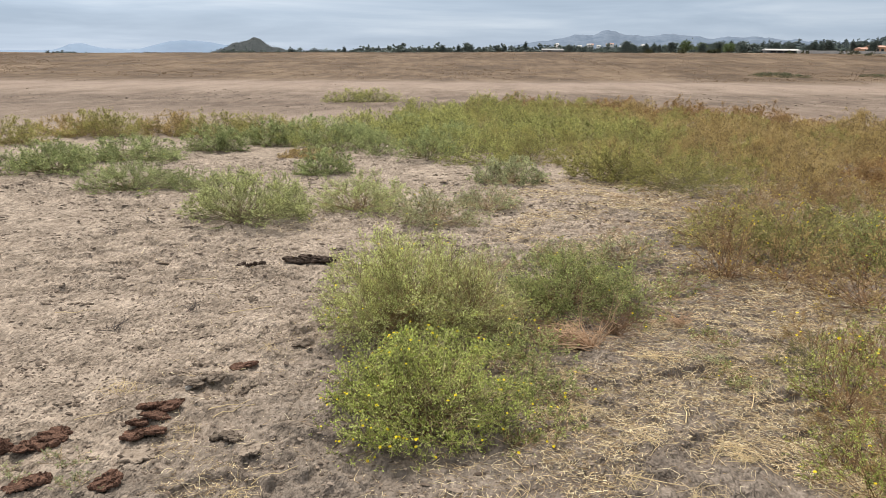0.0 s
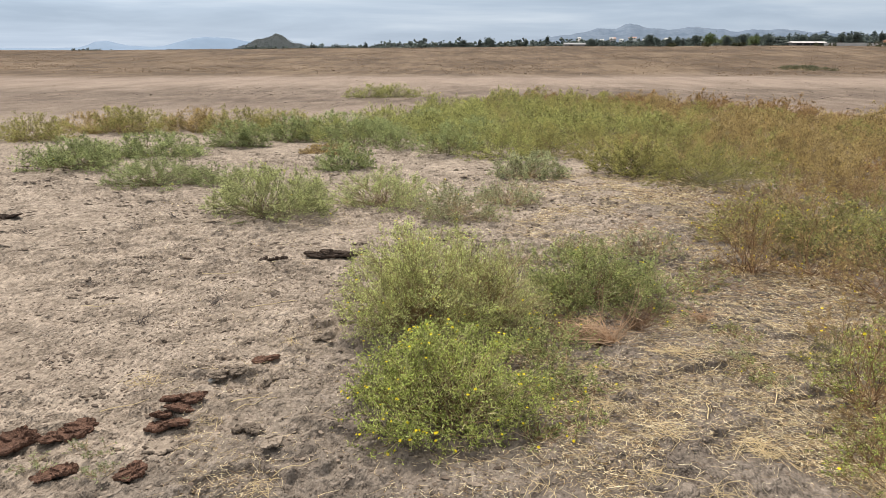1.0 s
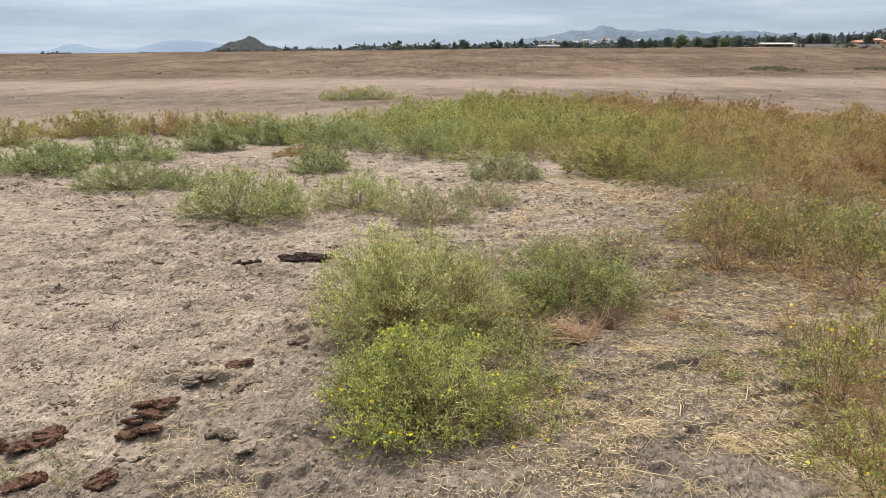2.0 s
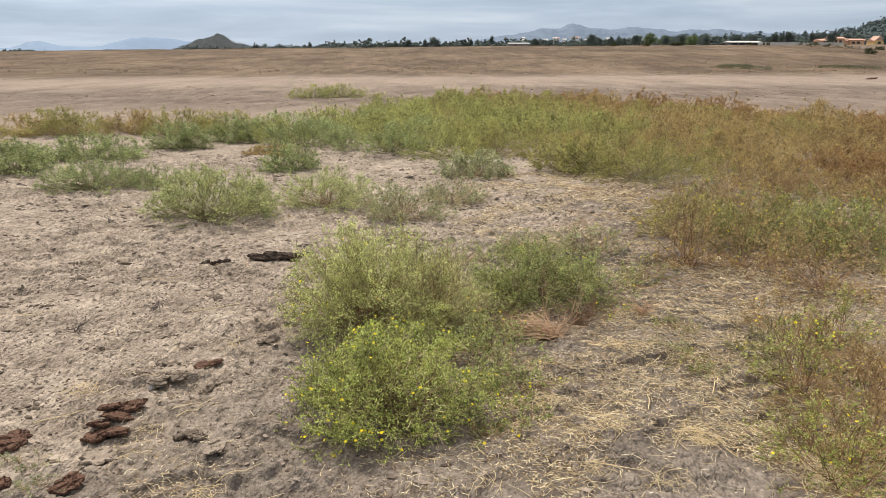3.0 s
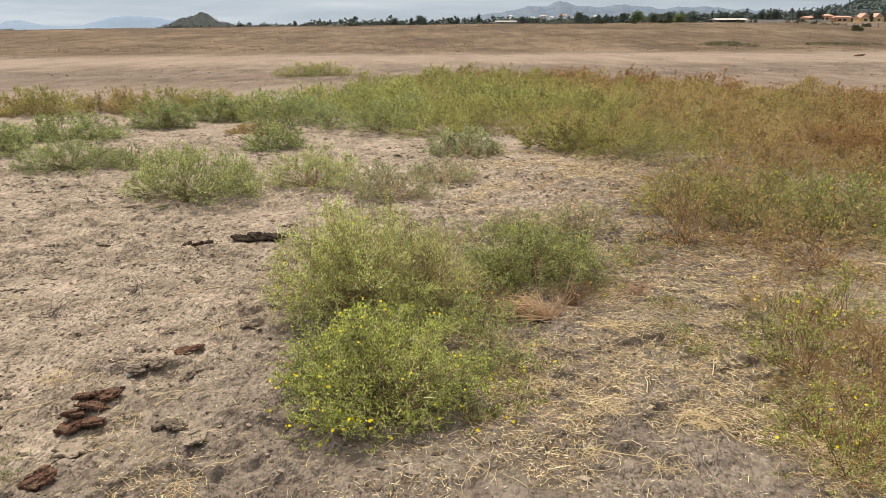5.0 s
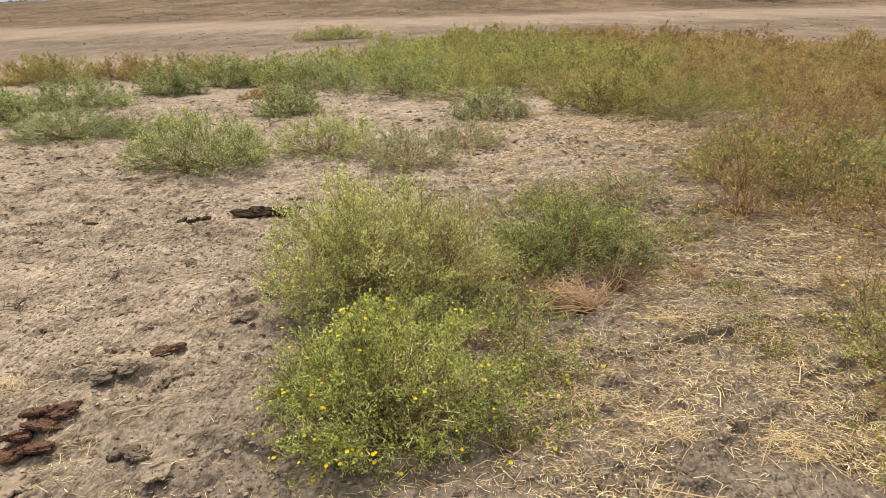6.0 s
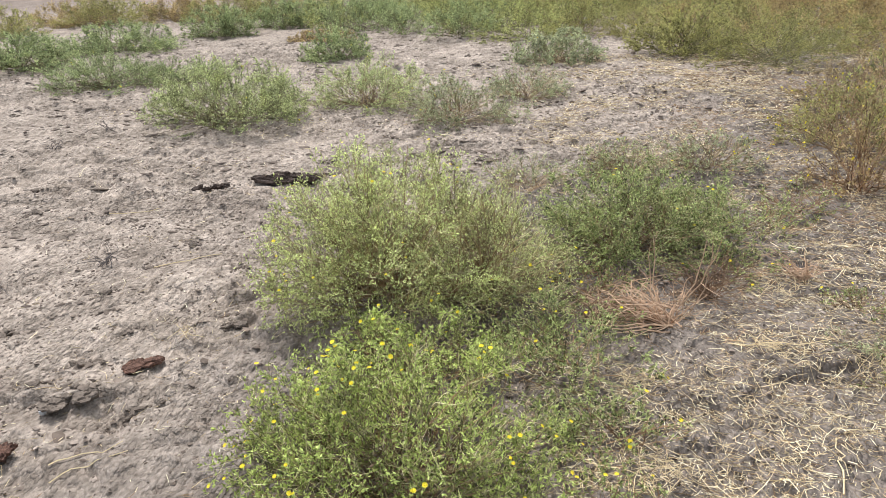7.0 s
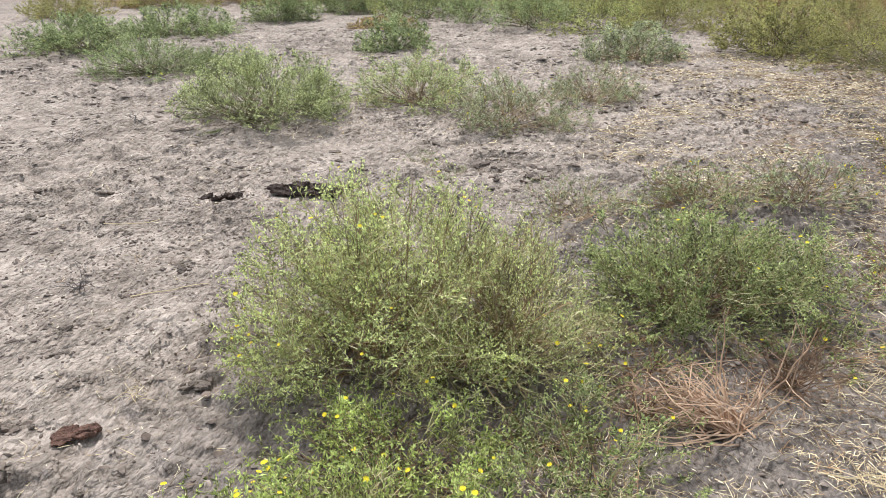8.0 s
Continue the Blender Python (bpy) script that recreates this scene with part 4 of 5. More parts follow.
def stalk(x0, y0, x1, y1, seed):
    """A broken dry stalk lying on the soil."""
    rng = np.random.default_rng(seed)
    n = 7
    xs, ys = np.linspace(x0, x1, n) + rng.normal(0, 0.006, n), np.linspace(y0, y1, n) + rng.normal(0, 0.006, n)
    zs = np.maximum.accumulate(ground_z(xs, ys))[::-1] * 0.3 + ground_z(xs, ys) * 0.7 + 0.006
    ob = new("dry_stalk", tri_mesh("dry_stalk", *pipe(np.stack([xs, ys, zs], -1), np.linspace(0.0026, 0.0014, n)), MAT_STRAW))
    return tagged(ob, "pale broken dry stalk lying on soil", "stalk", "dry stalks")


for k, row in enumerate([(-1.61, 2.92, -1.43, 3.05), (-1.04, 2.97, -0.88, 3.07), (-1.00, 2.90, -0.86, 3.05), (-0.70, 2.42, -0.52, 2.52), (-1.35, 4.35, -1.10, 4.50), (-1.9, 5.0, -1.65, 5.1), (1.06, 2.93, 1.12, 3.15), (0.95, 3.6, 1.3, 3.65), (-0.95, 4.6, -0.78, 4.75), (-2.4, 4.3, -2.15, 4.34), (0.7, 2.5, 0.9, 2.45), (1.4, 3.1, 1.52, 3.3)]):
    stalk(*row, 300 + k)


# ---- litter: straw, clods, crumbs ----
def straw():
    """Dry litter: broken bits everywhere east of the bare strip, longer bent stalks in drifts."""
    rng = np.random.default_rng(8)
    pieces = []
    for n, lo, hi, mean, strength, fine in ((260000, 0.32, 0.53, 0.0075, 1.0, True), (72000, 0.35, 0.55, 0.0190, 1.0, False)):
        y = 1.9 + 7.8 * rng.uniform(0, 1, n) ** 1.35
        x = -0.45 * y + (1.15 * y + 0.4) * rng.uniform(0, 1, n) ** 0.85
        dens = step(lo, hi, fbm(x / 0.34, y / 0.34, 3, 71))
        east = step(-0.3, 0.7, x + 1.0 * (fbm(x / 0.8, y / 0.8, 2, 72) - 0.5) - 0.06 * (y - 3))
        for cx, cy, cr in ((-1.45, 2.45, 0.26), (-1.08, 2.74, 0.14), (-0.85, 2.30, 0.22), (-1.50, 3.20, 0.10)):
            east = np.maximum(east, (0.8 if fine else 0.35) * np.exp(-((x - cx) ** 2 + (y - cy) ** 2) / cr ** 2))
        dens = np.maximum(dens, step(1.30, 1.6, x) * (1 - step(4.4, 5.0, y)))
        dens = dens * (1 - 0.75 * np.exp(-((x - 0.85) / 0.35) ** 2 - ((y - 4.0) / 0.35) ** 2))
        keep = rng.uniform(0, 1, n) < (0.05 + 0.95 * dens) * (0.06 + 0.94 * east) * (0.75 + 0.25 * step(5, 7, y)) * step(1.9, 2.45, y) * (1 - step(4.6, 5.6, x)) * (x < 0.75 * y + 0.5) * strength
        x, y = x[keep], y[keep]
        n = len(x)
        a = rng.uniform(0, 2 * np.pi, n)
        L = rng.gamma(1.6, mean, n) + (0.006 if fine else 0.015)
        L = L * np.where(y > 5.5, 0.8, 1.0)
        r = rng.uniform(0.0007, 0.0015, n) * (1 + 0.36 * np.maximum(0, y - 4))
        p = np.stack([x, y, ground_z(x, y) + 0.002 + rng.uniform(0, 0.010, n)], -1)
        if fine:
            d = np.stack([np.cos(a), np.sin(a), rng.normal(0, 0.22, n)], -1)
            pieces.append(blades(p, d, L * 1.3, r * 2.0, rng))
            continue
        curl = rng.normal(0, 0.7, n)
        for k in range(3):
            q = p + np.stack([np.cos(a), np.sin(a), np.zeros(n)], -1) * L[:, None] / 2.5
            q[:, 2] = np.maximum(q[:, 2] + rng.normal(0, 0.10, n) * L, ground_z(q[:, 0], q[:, 1]) + 0.001)
            pieces.append(tubes(p, q, r * (1 - 0.16 * k), r * (0.84 - 0.16 * k)))
            p, a = q, a + curl + rng.normal(0, 0.3, n)
    V, T = merge(*pieces)
    tagged(new("straw_litter", tri_mesh("straw_litter", V, T, MAT_STRAW)), "scattered pale straw and broken dry stalks on soil", "straw", kind="stuff")
    # reddish twig litter under the weedy margin and round the dead stems
    n = 32000
    x, y = rng.uniform(0.2, 5.5, n), rng.uniform(3.2, 9.0, n)
    keep = rng.uniform(0, 1, n) < np.maximum(step(0.40, 0.6, fbm(x / 0.5, y / 0.5, 3, 75)) * step(1.2, 1.9, x + 0.2 * np.sin(3 * y)) * step(4.2, 4.8, y), 1.6 * np.exp(-((x - 0.85) / 0.38) ** 2 - ((y - 4.2) / 0.38) ** 2))
    x, y = x[keep], y[keep]
    n = len(x)
    a = rng.uniform(0, 2 * np.pi, n)
    d = np.stack([np.cos(a), np.sin(a), rng.normal(0.15, 0.25, n)], -1) * (rng.gamma(2.0, 0.018, n) + 0.015)[:, None]
    p = np.stack([x, y, ground_z(x, y) + 0.006], -1)
    tagged(new("twig_litter", tri_mesh("twig_litter", *tubes(p - d / 2, p + d / 2, 0.0013, 0.0009), MAT_STEM["red"])), "reddish broken twigs strewn under the weeds", "litter", kind="stuff")


straw()

ICO = np.array([(0, 0, 1), (0.894, 0, 0.447), (0.276, 0.851, 0.447), (-0.724, 0.526, 0.447), (-0.724, -0.526, 0.447), (0.276, -0.851, 0.447),
                (0.724, 0.526, -0.447), (-0.276, 0.851, -0.447), (-0.894, 0, -0.447), (-0.276, -0.851, -0.447), (0.724, -0.526, -0.447), (0, 0, -1)])
ICO_T = np.array([(0, 1, 2), (0, 2, 3), (0, 3, 4), (0, 4, 5), (0, 5, 1), (1, 6, 2), (2, 7, 3), (3, 8, 4), (4, 9, 5), (5, 10, 1),
                  (6, 7, 2), (7, 8, 3), (8, 9, 4), (9, 10, 5), (10, 6, 1), (11, 7, 6), (11, 8, 7), (11, 9, 8), (11, 10, 9), (11, 6, 10)])


OCT = np.array([(1, 0, 0), (0, 1, 0), (-1, 0, 0), (0, -1, 0), (0, 0, 1), (0, 0, -1)], float)
OCT_T = np.array([(0, 1, 4), (1, 2, 4), (2, 3, 4), (3, 0, 4), (1, 0, 5), (2, 1, 5), (3, 2, 5), (0, 3, 5)])


def lumps(name, label, mat, seed, n, box, size, flat, mask, small=False, trail=False):
    shape, tris = (OCT, OCT_T) if small else (ICO, ICO_T)
    nv = len(shape)
    rng = np.random.default_rng(seed)
    x, y = rng.uniform(box[0], box[1], n), rng.uniform(box[2], box[3], n)
    keep = rng.uniform(0, 1, n) < mask(x, y)
    x, y = x[keep], y[keep]
    n = len(x)
    s = size * np.minimum(rng.lognormal(-0.15, 0.7, n), 2.6)
    sc = np.stack([s * rng.uniform(0.7, 1.5, n), s * rng.uniform(0.6, 1.1, n), s * rng.uniform(0.5, 1.0, n) * flat], -1)
    a = rng.normal(0, 0.45, n) if trail else rng.uniform(0, 2 * np.pi, n)
    if trail:
        sc[:, 0] *= 1.5
    V = shape[None] * rng.uniform(0.6, 1.3, (n, nv, 1)) * sc[:, None]
    c, si = np.cos(a)[:, None], np.sin(a)[:, None]
    W = np.stack([V[..., 0] * c - V[..., 1] * si, V[..., 0] * si + V[..., 1] * c, V[..., 2] + V[..., 0] * rng.normal(0, 0.15, (n, 1))], -1)
    W += np.stack([x, y, ground_z(x, y) + sc[:, 2] * 0.35], -1)[:, None]
    T = (np.arange(n)[:, None, None] * nv + tris[None]).reshape(-1, 3)
    tagged(new(name, tri_mesh(name, W.reshape(-1, 3), T, mat)), label, "soil", kind="stuff")


def clod_mask(x, y):
    west = 1 - step(-0.2, 1.6, x - 0.12 * (y - 3))
    return step(0.46, 0.62, fbm(x / 0.7, y / 0.5, 3, 81)) * (0.25 + 0.75 * west) + 0.012


# drawn-out dark lumps here: loose clods, and shade under the small ledges
lumps("dirt_clods", "crumbled clods and crust flakes, darkened for crust-edge shade", MAT_CLOD, 21, 19000, (-5.5, 2.5, 2.2, 12.5), 0.0066, 0.30, clod_mask, trail=True)
lumps("dirt_clods", "dark clods for ledge shade along the trodden strip", MAT_CLOD, 26, 9000, (-8.0, 0.5, 5.5, 12.5), 0.0108, 0.30, lambda x, y: 0.02 + 0.9 * step(0.50, 0.62, fbm(x / 0.6, y / 0.3, 3, 89)), trail=True)
lumps("dirt_clods", "dark clods among straw litter", MAT_CLOD, 27, 5200, (-0.4, 3.2, 5.2, 10.0), 0.0105, 0.45, lambda x, y: 0.05 + 0.9 * step(0.48, 0.60, fbm(x / 0.45, y / 0.35, 3, 90)))
lumps("dirt_crumbs", "small soil crumbs and pebbles on trodden soil", MAT_PEBBLE, 22, 56000, (-2.4, 2.4, 1.9, 5.6), 0.0031, 0.85, lambda x, y: 0.25 + 0.70 * step(0.38, 0.58, fbm(x / 0.4, y / 0.4, 3, 83)), True)
lumps("dirt_crumbs", "soil crumbs and pebbles farther off", MAT_PEBBLE, 24, 12000, (-6.0, 4.5, 6.0, 13.0), 0.0095, 0.5, lambda x, y: 0.15 + 0.7 * step(0.44, 0.60, fbm(x / 0.7, y / 0.5, 3, 84)), True)
lumps("soil_chips", "angular brown chips of trodden soil crust", MAT_PEBBLE, 25, 30000, (-3.2, 2.2, 2.4, 7.6), 0.0046, 0.55, lambda x, y: (0.10 + 0.70 * step(0.44, 0.60, fbm(x / 0.5, y / 0.35, 3, 87))) * (1 - 0.5 * step(0.0, 1.0, x)))
lumps("far_clods", "dark scattered clods on the bare pan", MAT_CLOD, 23, 17000, (-24, 24, 14, 46), 0.018, 0.5, lambda x, y: 0.5 * step(0.52, 0.66, fbm(x / 5, y / 3, 3, 85)) + 1.6 * np.exp(-((x + 8.3) / 3.0) ** 2 - ((y - 29) / 2.0) ** 2) + 0.5 * np.exp(-((x - 9) / 6) ** 2 - ((y - 26) / 2.5) ** 2))


# ---- dung ----
def flake_mesh(seed, rx, ry, thick, curl, mat):
    """A thin ragged plate of dried dung or crust, rough above, its rim lifting here and there."""
    na, nr = 72, 14
    rng = np.random.default_rng(seed)
    a = np.linspace(0, 2 * np.pi, na, endpoint=False)
    off = rng.uniform(0, 50)
    rim = 1 + 0.95 * (fbm(np.cos(a) * 2.8 + off, np.sin(a) * 2.4 + off, 4, seed, 0.7) - 0.5)
    lift = np.maximum(0, np.sin(a + rng.uniform(0, 6.28)))
    rings = []
    for s in np.concatenate([np.linspace(0, 1, nr), [0.97, 0.6]]):
        px, py = rx * s * rim * np.cos(a), ry * s * rim * np.sin(a)
        rings.append(np.stack([px, py, curl * lift * s ** 2], -1))
    for k in range(nr):
        px, py = rings[k][:, 0], rings[k][:, 1]
        rough = 0.7 * (fbm(px / 0.016 + off, py / 0.016, 3, seed + 1, 0.75) - 0.5) + 0.9 * step(0.47, 0.50, fbm(px / 0.035 + off, py / 0.03, 3, seed + 2, 0.6)) * (k < nr - 1)
        rings[k][:, 2] += thick * (0.6 + rough)
    rings[-2][:, 2] -= thick * 0.3
    rings[-1][:, 2] -= thick * 0.6
    V = np.concatenate(rings)
    i, j = np.meshgrid(np.arange(len(rings) - 1), np.arange(na), indexing="ij")
    k = (j + 1) % na
    Q = np.stack([i * na + j, (i + 1) * na + j, (i + 1) * na + k, i * na + k], -1).reshape(-1, 4)
    return tri_mesh("flake", V, np.concatenate([Q[:, [0, 1, 2]], Q[:, [0, 2, 3]]]), mat)


def dung(name, x, y, seed, rx, ry, h, turn, mat, label, layers=3):
    """A dried pat that has split into layered flakes."""
    rng = np.random.default_rng(seed + 500)
    gz = float(ground_z(x, y))
    root = new(name)
    root.matrix_world = pose(x, y, gz + 0.004, 0, 0, turn)
    tagged(root, label, "soil crust" if name == "soil_crust" else "dung")
    for k in range(layers):
        f = new("flake", flake_mesh(seed * 7 + k, rx * (0.62 if layers > 1 else 1) * rng.uniform(0.8, 1.15), ry * (0.8 if layers > 1 else 1) * rng.uniform(0.8, 1.1), h * rng.uniform(0.15, 0.26), h * rng.uniform(0.1, 0.45), mat))
        f.parent = root
        spread = (k - (layers - 1) / 2) / max(layers - 1, 1)
        f.matrix_local = pose(rx * 0.95 * spread + rng.normal(0, 0.1 * rx), ry * rng.normal(0, 0.28), 0.002 + h * 0.16 * k, rng.normal(0, 6), rng.normal(0, 6), rng.uniform(-40, 40) if rx < 2 * ry else rng.uniform(-12, 12))
    return root


PAT, CRUST = "cow_pat", "soil_crust"
for row in [
    (PAT, -1.02, 5.56, 31, 0.205, 0.075, 0.045, 2, MAT_DUNG_DARK, "long black broken cow pat on bare soil", 4),
    (PAT, -1.53, 5.40, 32, 0.070, 0.05, 0.045, 0, MAT_DUNG_DARK, "small black lump of dried dung", 2),
    (PAT, -1.43, 5.45, 33, 0.045, 0.035, 0.035, 0, MAT_DUNG_DARK, "small black lump of dried dung", 2),
    (PAT, -1.04, 3.55, 34, 0.068, 0.050, 0.030, 20, MAT_DUNG, "reddish brown dried dung flake", 2),
    (PAT, -1.25, 2.975, 35, 0.080, 0.062, 0.052, 10, MAT_DUNG, "reddish brown layered cow pat", 2),
    (PAT, -1.28, 2.875, 36, 0.088, 0.068, 0.055, 25, MAT_DUNG, "reddish brown layered cow pat", 2),
    (PAT, -1.25, 2.775, 37, 0.085, 0.065, 0.048, 20, MAT_DUNG, "reddish brown layered cow pat", 2),
    (CRUST, -1.21, 2.64, 38, 0.070, 0.055, 0.026, 5, MAT_CRUST, "pale grey-brown curled crust of soil", 1),
    (CRUST, -0.76, 2.60, 39, 0.055, 0.050, 0.026, 10, MAT_CRUST, "pale grey-brown curled crust of soil", 1),
    (PAT, -1.62, 2.67, 40, 0.110, 0.075, 0.045, 30, MAT_DUNG, "reddish brown cow pat in pieces", 3),
    (PAT, -1.84, 2.55, 41, 0.120, 0.085, 0.045, 40, MAT_DUNG, "reddish brown cow pat in pieces", 3),
    (PAT, -1.52, 2.39, 42, 0.075, 0.050, 0.035, 25, MAT_DUNG, "reddish brown dried dung flake", 2),
    (CRUST, -1.22, 2.40, 43, 0.060, 0.060, 0.045, 70, MAT_DUNG, "dark brown curled dung crust", 1),
    (CRUST, -1.15, 3.29, 44, 0.085, 0.055, 0.030, 0, MAT_CRUST_DARK, "dark curled soil flake", 2),
    (CRUST, -1.225, 3.25, 48, 0.020, 0.014, 0.03, 0, MAT_GREYWALL, "small whitish stone chip on soil", 1),
    (PAT, -4.34, 6.72, 45, 0.11, 0.06, 0.045, 0, MAT_DUNG_DARK, "black dried dung on bare soil", 3),
    (CRUST, -0.80, 3.80, 46, 0.05, 0.03, 0.03, 0, MAT_CRUST_DARK, "dark broken soil crust beside the bush", 2),
    (CRUST, -2.22, 5.45, 49, 0.08, 0.06, 0.024, 0, MAT_CRUST, "pale raised crust of trodden soil", 2),
    (CRUST, -0.89, 2.75, 50, 0.055, 0.05, 0.03, 0, MAT_CRUST_DARK, "crumbled reddish soil crust", 3),
    (PAT, 26.3, 44.0, 47, 0.36, 0.18, 0.15, 0, MAT_DUNG, "reddish brown dung heap out on the pan", 3),
]:
    dung(*row)


def crumb_mesh(seed):
    rng = np.random.default_rng(seed)
    V = ICO * rng.uniform(0.55, 1.3, (12, 1)) * np.array([1.3, 0.9, 0.5])
    return tri_mesh("crumb", V, ICO_T, MAT_CRUST_DARK if seed % 3 else MAT_CLOD)


CRUMBS = [crumb_mesh(k) for k in range(9)]


def crumbled(x, y, seed, reach, n):
    """A scuffed-up ledge of soil crust, broken into crumbs that trail off along it."""
    rng = np.random.default_rng(seed)
    root = new("crumbled_crust")
    root.matrix_world = pose(x, y, float(ground_z(x, y)))
    tagged(root, "scuffed ledge of dark crumbled soil crust", "soil crust", "crumbled crusts")
    way = rng.normal(0.1, 0.35)
    for k in range(n):
        u, v = rng.normal(0, 0.5) * reach, rng.normal(0, 0.16) * reach
        px, py = u * math.cos(way) - v * math.sin(way), u * math.sin(way) + v * math.cos(way)
        size = reach * rng.uniform(0.06, 0.22) * math.exp(-(u / reach) ** 2)
        c = new("crumb", CRUMBS[int(rng.integers(0, 9))])
        c.parent = root
        c.matrix_local = pose(px, py, float(ground_z(x + px, y + py)) - root.matrix_world.translation.z + size * 0.2, rng.normal(0, 15), rng.normal(0, 15), rng.uniform(0, 360)) @ Matrix.Diagonal((size, size, size, 1))


rng_c = np.random.default_rng(77)
for k in range(110):
    # along the trodden strip
    cy = 3.0 + 8.5 * rng_c.uniform() ** 1.3
    cx = rng_c.uniform(-0.62 * cy, 0.3)
    reach = rng_c.uniform(0.05, 0.12) * (0.8 + 0.04 * cy)
    if cx > -0.9 and cy < 5.0:
        continue
    crumbled(cx, cy, 120 + k, reach, int(rng_c.integers(9, 18)))
for k, (cx, cy) in enumerate([(-0.82, 3.78), (-1.00, 3.20), (-1.30, 3.30), (-0.85, 2.70), (-1.20, 3.00), (-1.38, 2.60), (-0.70, 3.30), (0.95, 3.05)]):
    crumbled(cx, cy, 260 + k, 0.048, 18)


# ---- dry grass on the rise ----
def dry_grass():
    rng = np.random.default_rng(12)
    n = 15000
    y = 52 + 75 * rng.uniform(0, 1, n) ** 0.8
    x = rng.uniform(-0.72, 0.76, n) * y
    keep = rng.uniform(0, 1, n) < 0.25 + 0.75 * step(0.42, 0.6, fbm(x / 6, y / 4, 3, 95))
    x, y = x[keep], y[keep]
    P = np.repeat(np.stack([x, y, ground_z(x, y) - 0.02], -1), 6, axis=0)
    m = len(P)
    P[:, :2] += rng.normal(0, 0.25, (m, 2))
    D = np.stack([rng.normal(0, 1.1, m), rng.normal(0, 1.1, m), np.ones(m)], -1)
    V, T = blades(P, D, rng.uniform(0.06, 0.16, m), rng.uniform(0.04, 0.09, m), rng)
    tagged(new("dry_grass", tri_mesh("dry_grass", V, T, MAT_DRYGRASS)), "short dry brown grass on the rise", "grass", kind="stuff")


dry_grass()


# ---- trees of the distance ----
def tree_parts(seed, h, spread, clumps, per, leaf):
    rng = np.random.default_rng(seed)
    th = h * 0.45
    sticks = [(np.zeros(3), np.array([0.02 * h, 0, th]), 0.035 * h, 0.02 * h)]
    P, D = [], []
    for k in range(clumps):
        a, u = rng.uniform(0, 6.28), rng.uniform(0.0, 1.0)
        r = spread * math.sqrt(rng.uniform(0.05, 1)) * (1.0 - 0.55 * u)
        c = np.array([r * math.cos(a), r * math.sin(a), h * (0.30 + 0.66 * u)])
        sticks.append((np.array([0.01 * h, 0, th * rng.uniform(0.5, 1.0)]), c, 0.014 * h, 0.004 * h))
        q = c + rng.normal(0, 1, (per, 3)) * np.array([spread * 0.22, spread * 0.22, h * 0.075])
        P.append(q)
        D.append(rng.normal(0, 1, (per, 3)))
    P0, P1, r0, r1 = (np.array(v) for v in zip(*sticks))
    P, D = np.concatenate(P), np.concatenate(D)
    s = leaf * rng.uniform(0.6, 1.4, len(P))
    return tubes(P0, P1, r0, r1), blades(P, D, s, s * 0.7, rng)


def tree(name, label, x, y, seed, h, spread, clumps, per, leaf, mat, group="far trees"):
    S, Lf = tree_parts(seed, h, spread, clumps, per, leaf)
    root = new(name)
    root.matrix_world = pose(x, y, float(land(x, y)) - 0.3)
    tagged(root, label, "tree", group)
    part_mesh("trunk", tri_mesh("trunk", *S, MAT_BARK), root)
    part_mesh("crown", tri_mesh("crown", *Lf, mat), root)
    return root


def far_trees():
    protos = [
        tree("tree", "dark green broad tree on the skyline", 10.0, 620.0, 1, 9.0, 4.2, 34, 40, 0.75, MAT_TREE),
        tree("tree", "dark green broad tree on the skyline", -44.0, 640.0, 2, 7.5, 4.0, 30, 40, 0.75, MAT_TREE),
        tree("tree", "tall slim dark tree on the skyline", 60.0, 650.0, 3, 10.0, 2.4, 30, 34, 0.7, MAT_TREE),
        tree("tree", "light green rounded tree before the woods", 177.0, 560.0, 4, 8.0, 4.6, 34, 40, 0.75, MAT_TREE_LIGHT),
    ]
    rng = random.Random(9)
    row = []
    for k in range(120):
        a = rng.uniform(-0.21, 0.64) if k % 2 else rng.uniform(0.22, 0.66)
        row.append((a, rng.uniform(540, 760), rng.choice((0, 0, 1, 1, 2)), (rng.uniform(0.55, 1.1) + 0.25 * max(0.0, a)) * (0.62 if a < 0.10 else 0.9)))
    row += [(0.2966, 420, 3, 0.9), (0.352, 430, 3, 0.75), (0.33, 430, 1, 0.6), (0.37, 440, 1, 0.7), (0.2211, 560, 0, 1.0), (0.0211, 600, 0, 0.85), (-0.0149, 600, 0, 0.8), (0.006, 610, 2, 0.75)]
    for a, d, p, s in row:
        x = a * d
        m = pose(x, d, float(land(x, d)) - 0.3, 0, 0, rng.uniform(0, 360)) @ Matrix.Diagonal((s, s, s, 1))
        copy_thing(protos[p], m).matrix_basis = m


far_trees()


def rounded(P, top, rng):
    """Lumpy masses of foliage that pile up into crowns of the given heights over the points P."""
    n = len(P)
    u = rng.uniform(0, 1, n) ** 1.25
    r = top * rng.uniform(0.15, 0.27, n) * (1.1 - 0.65 * u)
    P = P + np.stack([rng.normal(0, 0.22, n) * top * (1.1 - 0.7 * u), rng.normal(0, 0.2, n) * top, u * top * 0.95 - r * 0.5], -1)
    V = P[:, None] + ICO[None] * rng.uniform(0.6, 1.35, (n, 12, 1)) * r[:, None, None]
    return V.reshape(-1, 3), (np.arange(n)[:, None, None] * 12 + ICO_T[None]).reshape(-1, 3)


